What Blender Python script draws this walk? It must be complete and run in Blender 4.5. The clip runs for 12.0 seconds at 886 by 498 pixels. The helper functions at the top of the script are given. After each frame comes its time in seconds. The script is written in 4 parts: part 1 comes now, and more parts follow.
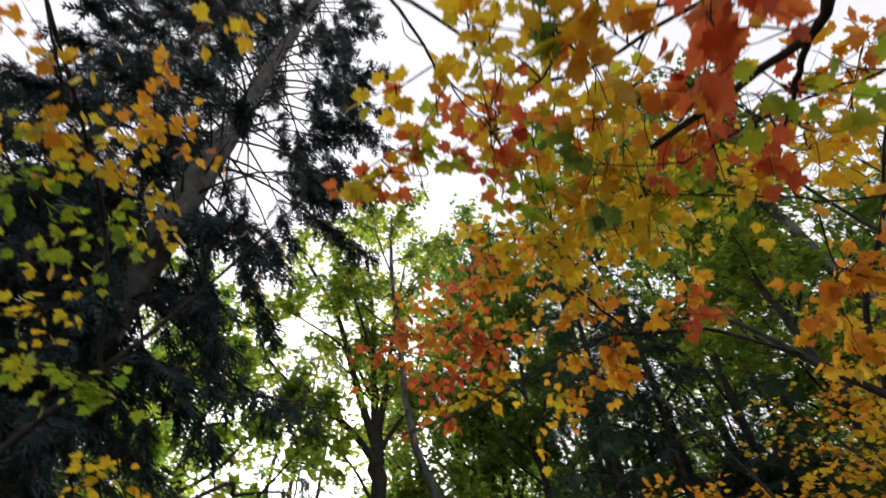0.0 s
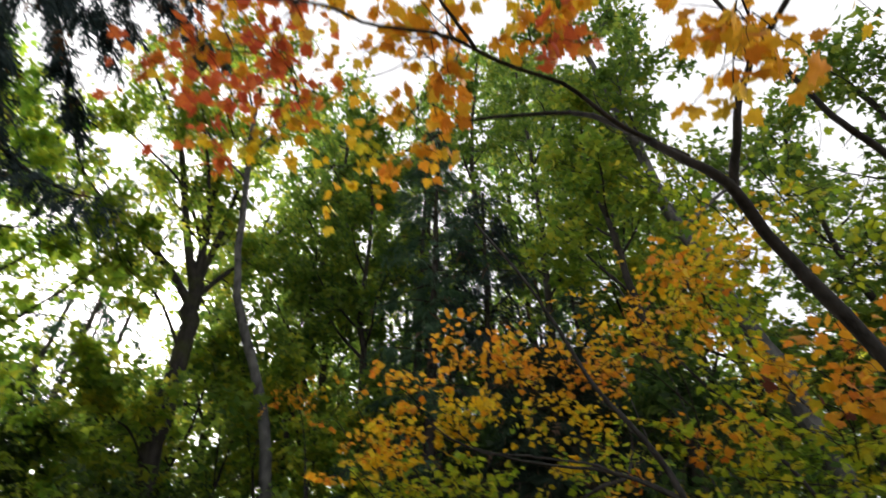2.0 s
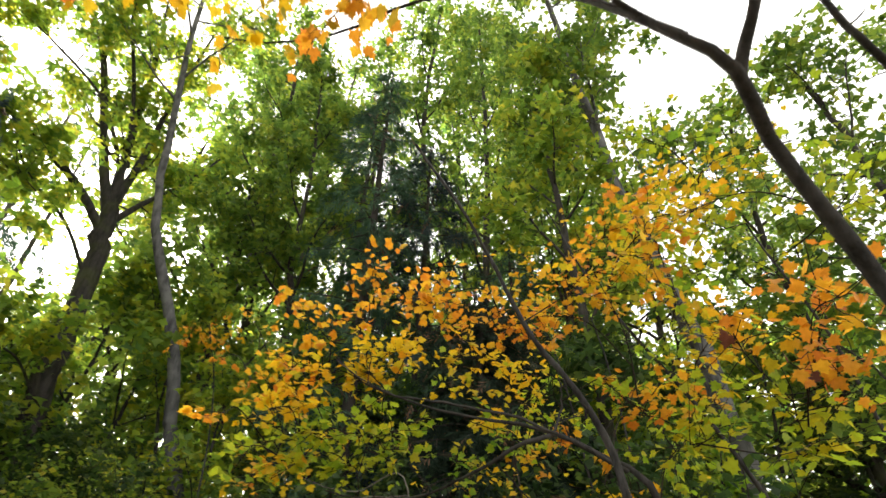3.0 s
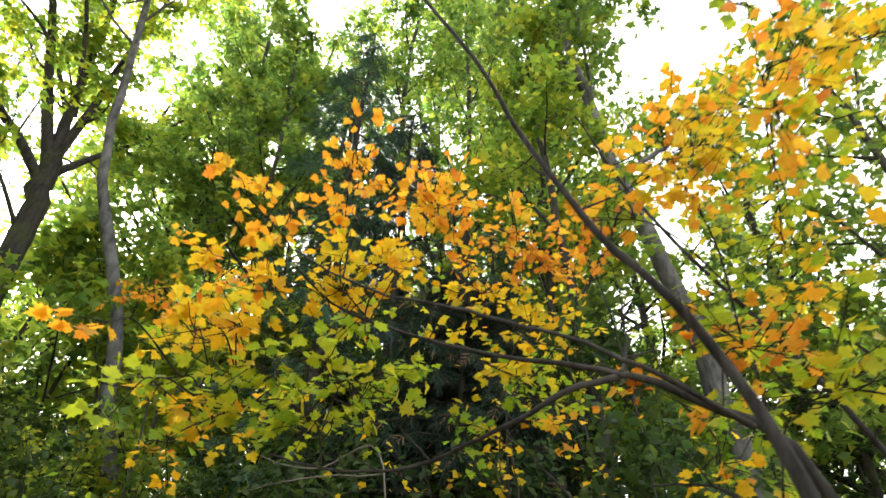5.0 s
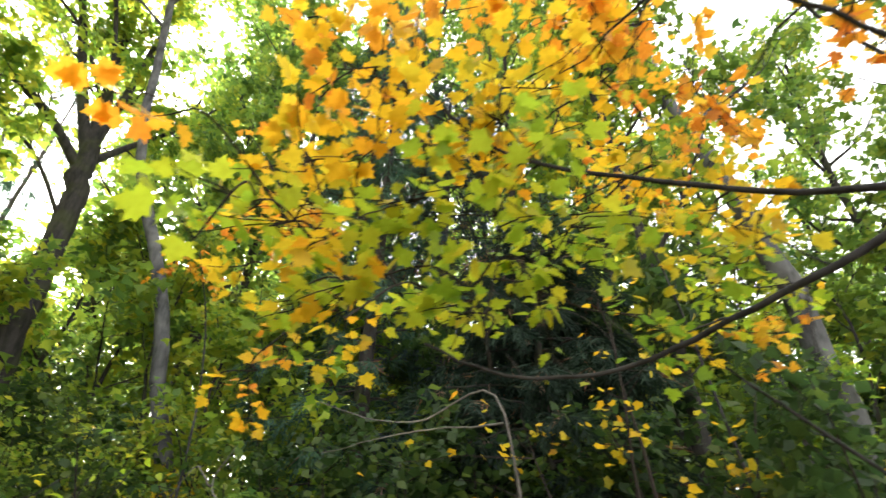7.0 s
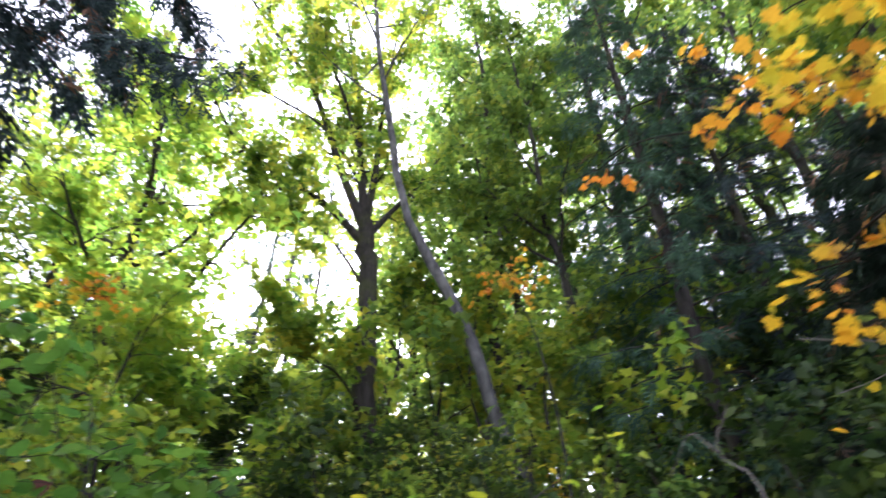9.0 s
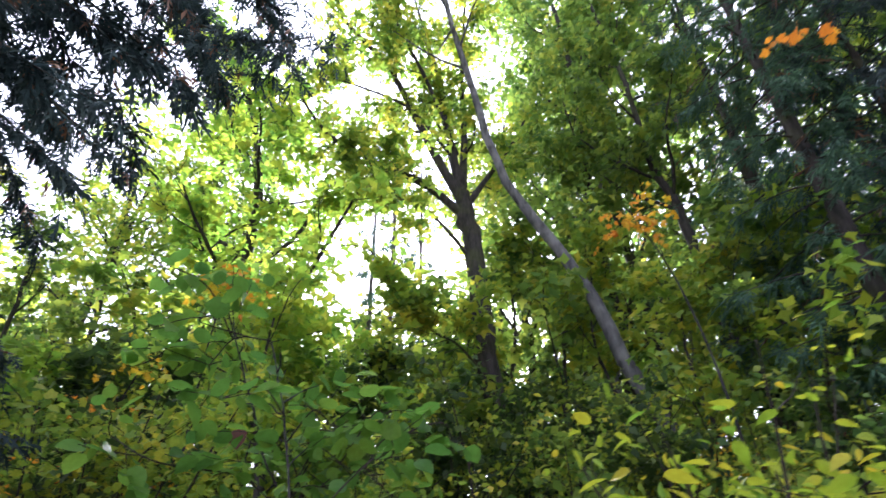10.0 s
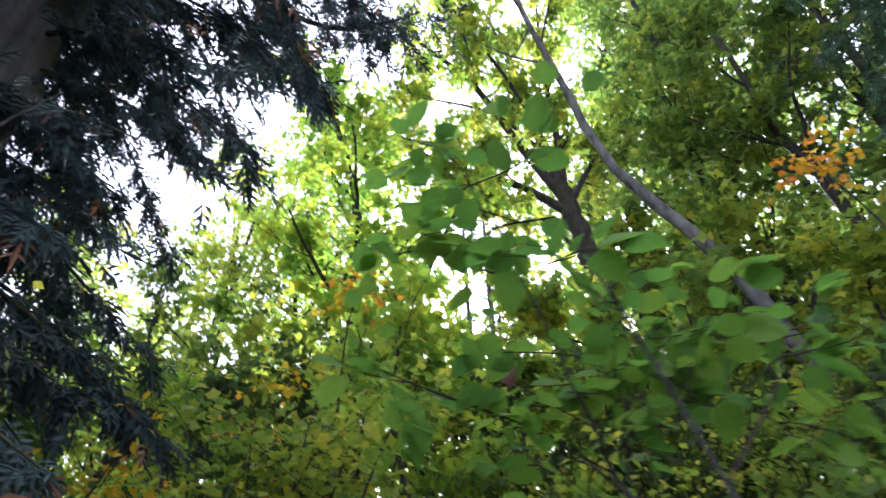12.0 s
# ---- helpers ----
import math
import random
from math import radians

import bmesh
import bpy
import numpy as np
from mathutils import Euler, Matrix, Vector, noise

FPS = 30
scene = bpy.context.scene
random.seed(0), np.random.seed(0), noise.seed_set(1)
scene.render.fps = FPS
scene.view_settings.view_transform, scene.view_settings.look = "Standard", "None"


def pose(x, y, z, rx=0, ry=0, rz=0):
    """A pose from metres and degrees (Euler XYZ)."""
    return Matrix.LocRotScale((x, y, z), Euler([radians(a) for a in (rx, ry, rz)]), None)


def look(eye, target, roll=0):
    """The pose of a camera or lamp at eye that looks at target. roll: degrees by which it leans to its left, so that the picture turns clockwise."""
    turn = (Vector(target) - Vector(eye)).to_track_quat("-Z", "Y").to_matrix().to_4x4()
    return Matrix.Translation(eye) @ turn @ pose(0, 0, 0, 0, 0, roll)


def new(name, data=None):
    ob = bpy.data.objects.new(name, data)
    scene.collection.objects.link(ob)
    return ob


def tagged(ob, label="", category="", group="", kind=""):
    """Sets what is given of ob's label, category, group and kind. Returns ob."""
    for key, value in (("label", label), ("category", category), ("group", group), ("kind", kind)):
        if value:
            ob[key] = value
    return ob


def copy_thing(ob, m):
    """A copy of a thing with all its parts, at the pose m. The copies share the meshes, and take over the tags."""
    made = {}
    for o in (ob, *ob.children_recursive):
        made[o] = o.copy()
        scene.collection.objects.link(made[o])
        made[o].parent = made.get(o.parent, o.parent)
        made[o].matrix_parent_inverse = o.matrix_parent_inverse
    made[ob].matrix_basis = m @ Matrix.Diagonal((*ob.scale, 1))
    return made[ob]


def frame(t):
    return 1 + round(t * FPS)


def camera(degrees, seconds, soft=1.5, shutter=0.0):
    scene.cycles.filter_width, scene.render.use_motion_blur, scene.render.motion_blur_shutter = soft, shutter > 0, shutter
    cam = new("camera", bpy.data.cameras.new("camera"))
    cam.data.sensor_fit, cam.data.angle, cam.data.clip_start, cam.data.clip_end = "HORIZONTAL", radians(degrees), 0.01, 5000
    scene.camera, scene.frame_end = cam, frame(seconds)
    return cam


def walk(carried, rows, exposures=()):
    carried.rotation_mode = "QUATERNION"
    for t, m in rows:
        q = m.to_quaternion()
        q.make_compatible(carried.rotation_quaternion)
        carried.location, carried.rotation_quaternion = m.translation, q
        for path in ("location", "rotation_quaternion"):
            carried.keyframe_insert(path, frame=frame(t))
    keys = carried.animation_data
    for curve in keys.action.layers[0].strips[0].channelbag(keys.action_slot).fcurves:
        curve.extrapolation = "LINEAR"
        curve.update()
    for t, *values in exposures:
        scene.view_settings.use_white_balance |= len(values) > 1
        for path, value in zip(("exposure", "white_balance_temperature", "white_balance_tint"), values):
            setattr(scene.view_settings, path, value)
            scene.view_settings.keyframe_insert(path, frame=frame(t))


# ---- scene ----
cam = camera(79.9, 12.0, soft=1.5, shutter=0.5)
PATH = [
    (0.0, 0.000, 0.000, 1.500, 140.00, -0.00, 0.00),
    (0.5, 0.062, 0.275, 1.470, 138.01, -0.10, -4.62),
    (1.0, 0.187, 0.553, 1.449, 136.11, 0.01, -9.43),
    (1.5, 0.279, 0.852, 1.444, 133.64, -0.58, -13.92),
    (2.0, 0.515, 1.105, 1.418, 129.46, -0.61, -20.01),
    (2.5, 0.686, 1.343, 1.460, 126.83, -0.82, -24.94),
    (3.0, 0.813, 1.608, 1.530, 125.65, -1.50, -28.54),
    (5.0, 1.232, 2.747, 1.662, 125.14, -1.76, -32.58),
    (5.5, 1.315, 3.051, 1.658, 124.53, -1.51, -32.41),
    (6.0, 1.353, 3.325, 1.658, 124.13, -1.63, -32.25),
    (6.5, 1.352, 3.605, 1.643, 124.03, -1.56, -31.11),
    (8.5, 0.519, 4.437, 1.507, 126.04, -0.51, -9.01),
    (9.0, 0.287, 4.629, 1.460, 125.63, 0.18, 1.38),
    (9.5, 0.073, 4.806, 1.372, 124.82, 0.72, 8.89),
    (10.0, -0.122, 5.005, 1.372, 123.44, 1.12, 13.91),
    (10.5, -0.290, 5.187, 1.380, 122.97, 1.54, 17.34),
    (11.0, -0.526, 5.298, 1.361, 123.12, 1.41, 19.26),
    (11.5, -0.783, 5.470, 1.333, 123.28, 1.43, 21.14),
    (12.0, -1.141, 5.623, 1.299, 126.87, 1.56, 24.46),
]
EXPOSURE = 2.05
walk(cam, [(r[0], pose(*r[1:])) for r in PATH], [(0.0, EXPOSURE - 1.04, 6250, 17), (1.5, EXPOSURE - 1.06, 6400, 16), (2.0, EXPOSURE - 0.78, 6400, 13), (2.5, EXPOSURE - 0.28, 6600, 11), (3.0, EXPOSURE + 0.24, 6800, 10),
     (5.0, EXPOSURE + 0.68, 6550, 9), (6.5, EXPOSURE + 0.96, 6550, 8), (8.5, EXPOSURE + 0.76, 5650, 25), (12.0, EXPOSURE + 0.54, 5500, 24)])

# ---- light: a bright veiled sky, with a low soft sun behind the trees ahead ----
SUN_AZ, SUN_EL = 14.0, 28.0            # degrees left of +y, and above the horizon
world = bpy.data.worlds.new("world")
scene.world = world
world.use_nodes = True
wn = world.node_tree
wn.nodes.clear()
sky = wn.nodes.new("ShaderNodeTexSky")
sky.sky_type, sky.sun_disc = "NISHITA", False
sky.sun_elevation, sky.sun_rotation = radians(SUN_EL), radians(-SUN_AZ)
sky.air_density, sky.dust_density, sky.ozone_density = 1.0, 2.5, 1.0
soft_sky = wn.nodes.new("ShaderNodeHueSaturation")
soft_sky.inputs["Saturation"].default_value = 0.3
back = wn.nodes.new("ShaderNodeBackground")
back.inputs["Strength"].default_value = 0.15
wout = wn.nodes.new("ShaderNodeOutputWorld")
wn.links.new(sky.outputs[0], soft_sky.inputs["Color"])
veil = wn.nodes.new("ShaderNodeMixRGB")     # thin even cloud over the sky
veil.inputs["Fac"].default_value, veil.inputs["Color2"].default_value = 0.68, (3.75, 3.7, 3.55, 1)
wn.links.new(soft_sky.outputs[0], veil.inputs["Color1"])
wn.links.new(veil.outputs[0], back.inputs["Color"])
wn.links.new(back.outputs[0], wout.inputs["Surface"])

sun = new("sun", bpy.data.lights.new("sun", "SUN"))
sun.data.energy, sun.data.angle, sun.data.color = 5.0, radians(8), (1.0, 0.93, 0.82)
ca, sa, ce, se = math.cos(radians(SUN_AZ)), math.sin(radians(SUN_AZ)), math.cos(radians(SUN_EL)), math.sin(radians(SUN_EL))
sun.matrix_world = look((-sa * ce * 60, ca * ce * 60, se * 60), (0, 0, 0))


# ---- materials ----
def nodes_of(name):
    m = bpy.data.materials.new(name)
    m.use_nodes = True
    m.node_tree.nodes.clear()
    return m, m.node_tree.nodes, m.node_tree.links


def ramp_of(nd, stops):
    r = nd.new("ShaderNodeValToRGB")
    e = r.color_ramp.elements
    while len(e) < len(stops):
        e.new(0.5)
    for k, (p, c) in enumerate(stops):
        e[k].position, e[k].color = p, (*c, 1)
    return r


def leaf_material(name, stops, through_light=0.66, single=False, rough=0.45, patch=1.3, shine=0.35):
    """Leaf tissue: each leaf takes its own colour, with veins and blotches; light comes through it."""
    m, nd, lk = nodes_of(name)
    geo = nd.new("ShaderNodeNewGeometry")
    if single:
        rnd = nd.new("ShaderNodeObjectInfo").outputs["Random"]
    else:
        rnd = geo.outputs["Random Per Island"]
    big = nd.new("ShaderNodeTexNoise")
    big.inputs["Scale"].default_value, big.inputs["Detail"].default_value = patch, 1.0
    lk.new(geo.outputs["Position"], big.inputs["Vector"])
    mix = nd.new("ShaderNodeMath")
    mix.operation = "MULTIPLY_ADD"
    lk.new(rnd, mix.inputs[0])
    mix.inputs[1].default_value = 0.6
    sub = nd.new("ShaderNodeMath")
    sub.operation = "MULTIPLY_ADD"
    lk.new(big.outputs["Fac"], sub.inputs[0])
    sub.inputs[1].default_value, sub.inputs[2].default_value = 1.3, -0.45
    lk.new(sub.outputs[0], mix.inputs[2])
    r = ramp_of(nd, stops)
    lk.new(mix.outputs[0], r.inputs["Fac"])
    fine = nd.new("ShaderNodeTexNoise")
    fine.inputs["Scale"].default_value, fine.inputs["Detail"].default_value = 55.0, 3.0
    lk.new(geo.outputs["Position"], fine.inputs["Vector"])
    fr = ramp_of(nd, [(0.3, (0.8, 0.76, 0.66)), (0.62, (1.0, 1.0, 1.0))])
    lk.new(fine.outputs["Fac"], fr.inputs["Fac"])
    mul = nd.new("ShaderNodeMixRGB")
    mul.blend_type = "MULTIPLY"
    mul.inputs["Fac"].default_value = 0.7
    lk.new(r.outputs["Color"], mul.inputs["Color1"])
    lk.new(fr.outputs["Color"], mul.inputs["Color2"])
    p = nd.new("ShaderNodeBsdfPrincipled")
    p.inputs["Roughness"].default_value = rough
    p.inputs["Specular IOR Level"].default_value = shine
    lk.new(mul.outputs["Color"], p.inputs["Base Color"])
    tr = nd.new("ShaderNodeBsdfTranslucent")
    lk.new(mul.outputs["Color"], tr.inputs["Color"])
    ms = nd.new("ShaderNodeMixShader")
    ms.inputs["Fac"].default_value = through_light
    lk.new(p.outputs[0], ms.inputs[1])
    lk.new(tr.outputs[0], ms.inputs[2])
    out = nd.new("ShaderNodeOutputMaterial")
    lk.new(ms.outputs[0], out.inputs["Surface"])
    return m


def bark_material(name, dark, light, moss=0.0, scale=9.0, bump=0.6):
    """Bark: long upright ridges, lichen patches, some moss."""
    m, nd, lk = nodes_of(name)
    tex = nd.new("ShaderNodeTexCoord")
    mp = nd.new("ShaderNodeMapping")
    mp.inputs["Scale"].default_value = (1, 1, 0.22)
    lk.new(tex.outputs["Object"], mp.inputs["Vector"])
    n1 = nd.new("ShaderNodeTexNoise")
    n1.inputs["Scale"].default_value, n1.inputs["Detail"].default_value, n1.inputs["Roughness"].default_value = scale, 6, 0.65
    lk.new(mp.outputs[0], n1.inputs["Vector"])
    n2 = nd.new("ShaderNodeTexNoise")
    n2.inputs["Scale"].default_value, n2.inputs["Detail"].default_value = 2.1, 4
    lk.new(tex.outputs["Object"], n2.inputs["Vector"])
    r1 = ramp_of(nd, [(0.35, dark), (0.68, light)])
    lk.new(n1.outputs["Fac"], r1.inputs["Fac"])
    r2 = ramp_of(nd, [(0.5, (0, 0, 0)), (0.66, (1, 1, 1))])
    lk.new(n2.outputs["Fac"], r2.inputs["Fac"])
    mx = nd.new("ShaderNodeMixRGB")
    mx.inputs["Color2"].default_value = (0.07, 0.085, 0.025, 1) if moss else (min(1, light[0] * 1.5), min(1, light[1] * 1.5), min(1, light[2] * 1.45), 1)
    sc = nd.new("ShaderNodeMath")
    sc.operation = "MULTIPLY"
    sc.inputs[1].default_value = moss or 0.45
    lk.new(r2.outputs["Color"], sc.inputs[0])
    lk.new(sc.outputs[0], mx.inputs["Fac"])
    lk.new(r1.outputs["Color"], mx.inputs["Color1"])
    p = nd.new("ShaderNodeBsdfPrincipled")
    p.inputs["Roughness"].default_value, p.inputs["Specular IOR Level"].default_value = 0.9, 0.2
    lk.new(mx.outputs["Color"], p.inputs["Base Color"])
    b = nd.new("ShaderNodeBump")
    b.inputs["Strength"].default_value, b.inputs["Distance"].default_value = bump, 0.02
    lk.new(n1.outputs["Fac"], b.inputs["Height"])
    lk.new(b.outputs[0], p.inputs["Normal"])
    out = nd.new("ShaderNodeOutputMaterial")
    lk.new(p.outputs[0], out.inputs["Surface"])
    return m


ORANGE = [(0.05, (0.64, 0.2, 0.03)), (0.4, (0.73, 0.32, 0.025)), (0.7, (0.74, 0.44, 0.03)), (0.95, (0.66, 0.48, 0.05))]
RUST = [(0.05, (0.48, 0.085, 0.04)), (0.4, (0.64, 0.135, 0.045)), (0.75, (0.7, 0.21, 0.035)), (0.95, (0.64, 0.36, 0.05))]
GOLD = [(0.05, (0.72, 0.34, 0.02)), (0.35, (0.75, 0.47, 0.02)), (0.7, (0.68, 0.53, 0.03)), (0.95, (0.4, 0.44, 0.03))]
LIME = [(0.05, (0.6, 0.5, 0.03)), (0.35, (0.44, 0.5, 0.03)), (0.7, (0.29, 0.44, 0.03)), (0.95, (0.16, 0.31, 0.03))]
GREEN = [(0.05, (0.36, 0.4, 0.049)), (0.3, (0.21, 0.31, 0.044)), (0.65, (0.125, 0.22, 0.039)), (0.95, (0.065, 0.14, 0.036))]
YGREEN = [(0.05, (0.52, 0.48, 0.046)), (0.3, (0.34, 0.415, 0.042)), (0.65, (0.2, 0.325, 0.04)), (0.95, (0.1, 0.2, 0.035))]
DEEP = [(0.05, (0.12, 0.17, 0.03)), (0.4, (0.055, 0.1, 0.025)), (0.9, (0.028, 0.06, 0.02))]
BRIGHT = [(0.05, (0.46, 0.5, 0.044)), (0.4, (0.33, 0.47, 0.044)), (0.7, (0.22, 0.4, 0.044)), (0.95, (0.13, 0.28, 0.044))]
FRESH = [(0.05, (0.22, 0.36, 0.044)), (0.5, (0.12, 0.27, 0.039)), (0.95, (0.07, 0.18, 0.034))]
PALETTES = {"orange": ORANGE, "rust": RUST, "gold": GOLD, "lime": LIME, "green": GREEN, "ygreen": YGREEN, "deep": DEEP, "fresh": FRESH, "bright": BRIGHT, "dead": [(0.1, (0.16, 0.05, 0.03)), (0.9, (0.1, 0.04, 0.03))]}
LEAF = {k: leaf_material("leaf_" + k, v) for k, v in PALETTES.items()}
LEAF_ONE = {k: leaf_material("leaf_single_" + k, v, single=True, patch=2.5) for k, v in PALETTES.items()}
NEEDLE = leaf_material("conifer_needles", [(0.05, (0.075, 0.11, 0.105)), (0.4, (0.036, 0.062, 0.066)), (0.9, (0.018, 0.035, 0.04))], through_light=0.25, rough=0.6, shine=0.2)
# needles darkened in colour to give the black shade of the hemlock hollow
NEEDLE_SHADED = leaf_material("shaded_hemlock_needles", [(0.05, (0.04, 0.07, 0.04)), (0.4, (0.02, 0.038, 0.024)), (0.9, (0.012, 0.022, 0.016))], through_light=0.15, rough=0.7, shine=0.12)
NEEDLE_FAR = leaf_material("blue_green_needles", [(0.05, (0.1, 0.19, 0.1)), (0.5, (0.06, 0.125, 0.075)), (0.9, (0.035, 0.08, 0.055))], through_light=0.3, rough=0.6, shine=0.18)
WITHERED = leaf_material("withered_needles", [(0.1, (0.2, 0.1, 0.05)), (0.9, (0.1, 0.055, 0.035))], through_light=0.25)
FERN = leaf_material("fern_green", [(0.05, (0.2, 0.27, 0.04)), (0.4, (0.09, 0.17, 0.03)), (0.9, (0.05, 0.11, 0.025))], through_light=0.4)
BARK_CONIFER = bark_material("conifer_bark", (0.04, 0.036, 0.034), (0.13, 0.115, 0.105), scale=12)
BARK_GREY = bark_material("grey_bark", (0.06, 0.061, 0.06), (0.2, 0.2, 0.196), scale=7)
BARK_MID = bark_material("weathered_bark", (0.034, 0.0345, 0.034), (0.125, 0.125, 0.123), scale=7)
BARK_DARK = bark_material("dark_bark", (0.016, 0.015, 0.0135), (0.055, 0.049, 0.044), moss=0.35, scale=10)
BARK_MAPLE = bark_material("maple_bark", (0.011, 0.0105, 0.01), (0.05, 0.048, 0.045), scale=22, bump=0.4)
TWIG = bark_material("twig_bark", (0.012, 0.0095, 0.008), (0.035, 0.028, 0.022), scale=40, bump=0.2)
TWIG_PALE = bark_material("pale_twig_bark", (0.08, 0.072, 0.064), (0.2, 0.185, 0.165), scale=40, bump=0.2)


def ground_material():
    m, nd, lk = nodes_of("leaf_litter")
    tex = nd.new("ShaderNodeTexCoord")
    v = nd.new("ShaderNodeTexVoronoi")
    v.inputs["Scale"].default_value = 11
    lk.new(tex.outputs["Object"], v.inputs["Vector"])
    r = ramp_of(nd, [(0.0, (0.09, 0.05, 0.025)), (0.35, (0.05, 0.035, 0.02)), (0.7, (0.2, 0.11, 0.04)), (1.0, (0.32, 0.2, 0.06))])
    sep = nd.new("ShaderNodeSeparateColor")
    lk.new(v.outputs["Color"], sep.inputs[0])
    lk.new(sep.outputs[0], r.inputs["Fac"])
    n = nd.new("ShaderNodeTexNoise")
    n.inputs["Scale"].default_value, n.inputs["Detail"].default_value = 0.8, 6
    lk.new(tex.outputs["Object"], n.inputs["Vector"])
    r2 = ramp_of(nd, [(0.45, (0, 0, 0)), (0.6, (1, 1, 1))])
    lk.new(n.outputs["Fac"], r2.inputs["Fac"])
    mx = nd.new("ShaderNodeMixRGB")
    mx.inputs["Color2"].default_value = (0.045, 0.06, 0.02, 1)
    lk.new(r2.outputs["Color"], mx.inputs["Fac"])
    lk.new(r.outputs["Color"], mx.inputs["Color1"])
    p = nd.new("ShaderNodeBsdfPrincipled")
    p.inputs["Roughness"].default_value = 0.95
    lk.new(mx.outputs["Color"], p.inputs["Base Color"])
    b = nd.new("ShaderNodeBump")
    b.inputs["Strength"].default_value, b.inputs["Distance"].default_value = 0.8, 0.03
    lk.new(v.outputs["Distance"], b.inputs["Height"])
    lk.new(b.outputs[0], p.inputs["Normal"])
    out = nd.new("ShaderNodeOutputMaterial")
    lk.new(p.outputs[0], out.inputs["Surface"])
    return m


LITTER = ground_material()


# ---- mesh helpers ----
def mesh_of(name, verts, facesets, mat, smooth=False):
    """A mesh from vertex rows and sets of faces (each an array of triangles or of quads)."""
    me = bpy.data.meshes.new(name)
    v = np.asarray(verts, np.float32)
    loops = np.concatenate([np.asarray(f, np.int32).ravel() for f in facesets])
    sizes = np.concatenate([np.full(len(f), np.asarray(f).shape[1], np.int32) for f in facesets])
    me.vertices.add(len(v))
    me.vertices.foreach_set("co", v.ravel())
    me.loops.add(len(loops))
    me.loops.foreach_set("vertex_index", loops)
    me.polygons.add(len(sizes))
    me.polygons.foreach_set("loop_start", np.concatenate([[0], np.cumsum(sizes)[:-1]]).astype(np.int32))
    if smooth:
        me.polygons.foreach_set("use_smooth", np.ones(len(sizes), bool))
    me.update(calc_edges=True)
    me.materials.append(mat)
    return me


def child(name, me, parent, label="", kind=""):
    ob = new(name, me)
    ob.parent = parent
    if label or kind:
        tagged(ob, label=label, kind=kind)
    return ob


def smooth_line(ctrl, n):
    """n points on a soft curve through the control points."""
    c = np.asarray(ctrl, float)
    if len(c) == 2:
        return c[0] + (c[1] - c[0]) * np.linspace(0, 1, n)[:, None]
    e = np.vstack([2 * c[0] - c[1], c, 2 * c[-1] - c[-2]])
    out = []
    for u in np.linspace(0, len(c) - 1 - 1e-9, n):
        i, s = int(u), u - int(u)
        a, b, d, f = e[i:i + 4]
        out.append(0.5 * (2 * b + (d - a) * s + (2 * a - 5 * b + 4 * d - f) * s * s + (3 * b - a - 3 * d + f) * s ** 3))
    return np.array(out)


class Wood:
    """Gathers tubes for one mesh."""

    def __init__(self):
        self.v, self.q, self.n = [], [], 0

    def tube(self, pts, r0, r1, sides, rng=None, rough=0.0, power=1.0):
        pts = np.asarray(pts, float)
        k = len(pts)
        tan = np.gradient(pts, axis=0)
        tan /= np.linalg.norm(tan, axis=1)[:, None] + 1e-9
        ref = np.array([0.0, 0.0, 1.0]) if abs(tan[:, 2]).mean() < 0.8 else np.array([1.0, 0.0, 0.0])
        a = np.cross(tan, ref)
        a /= np.linalg.norm(a, axis=1)[:, None] + 1e-9
        b = np.cross(tan, a)
        ang = np.linspace(0, 2 * np.pi, sides, endpoint=False)
        rad = (r0 + (r1 - r0) * np.linspace(0, 1, k) ** power)[:, None] * np.ones((1, sides))
        if rng is not None and rough:
            rad = rad * (1 + rough * rng.normal(size=(k, sides))) * (1 + rough * rng.normal(size=(k, 1)))
        ring = pts[:, None] + rad[..., None] * (a[:, None] * np.cos(ang)[None, :, None] + b[:, None] * np.sin(ang)[None, :, None])
        self.v.append(ring.reshape(-1, 3))
        i = np.arange(k - 1)[:, None] * sides + np.arange(sides)
        j = np.arange(k - 1)[:, None] * sides + (np.arange(sides) + 1) % sides
        self.q.append(np.stack([i, j, j + sides, i + sides], -1).reshape(-1, 4) + self.n)
        self.n += k * sides

    def mesh(self, name, mat):
        return mesh_of(name, np.vstack(self.v), [np.vstack(self.q)], mat, True)


def unit(v):
    return v / (np.linalg.norm(v, axis=-1, keepdims=True) + 1e-9)


def scatter(name, shape, pos, tip, up, size, mat):
    """Copies of a leaf shape (points, triangles) joined in one mesh; tip and up give each its turn."""
    sv, sf = shape
    y = unit(np.asarray(tip, float))
    x = unit(np.cross(y, up))
    z = np.cross(x, y)
    sv = np.asarray(sv, float)
    w = (sv[None, :, 0, None] * x[:, None] + sv[None, :, 1, None] * y[:, None] + sv[None, :, 2, None] * z[:, None]) * np.asarray(size)[:, None, None] + pos[:, None]
    n = len(pos)
    f = (np.asarray(sf)[None] + (np.arange(n) * len(sv))[:, None, None]).reshape(-1, np.asarray(sf).shape[1])
    return mesh_of(name, w.reshape(-1, 3), [f], mat)


def mirrored(half):
    """Outline of a leaf from its right half, with a raised fold on each side of the midrib."""
    pts = [(0, 0, 0)] + [(x, y, z) for x, y, z in half] + [(-x, y, z) for x, y, z in reversed(half[:-1])]
    mid = (0, 0.42, -0.015)
    v = pts + [mid]
    c = len(pts)
    return v, [(c, i, (i + 1) % c) for i in range(c)]


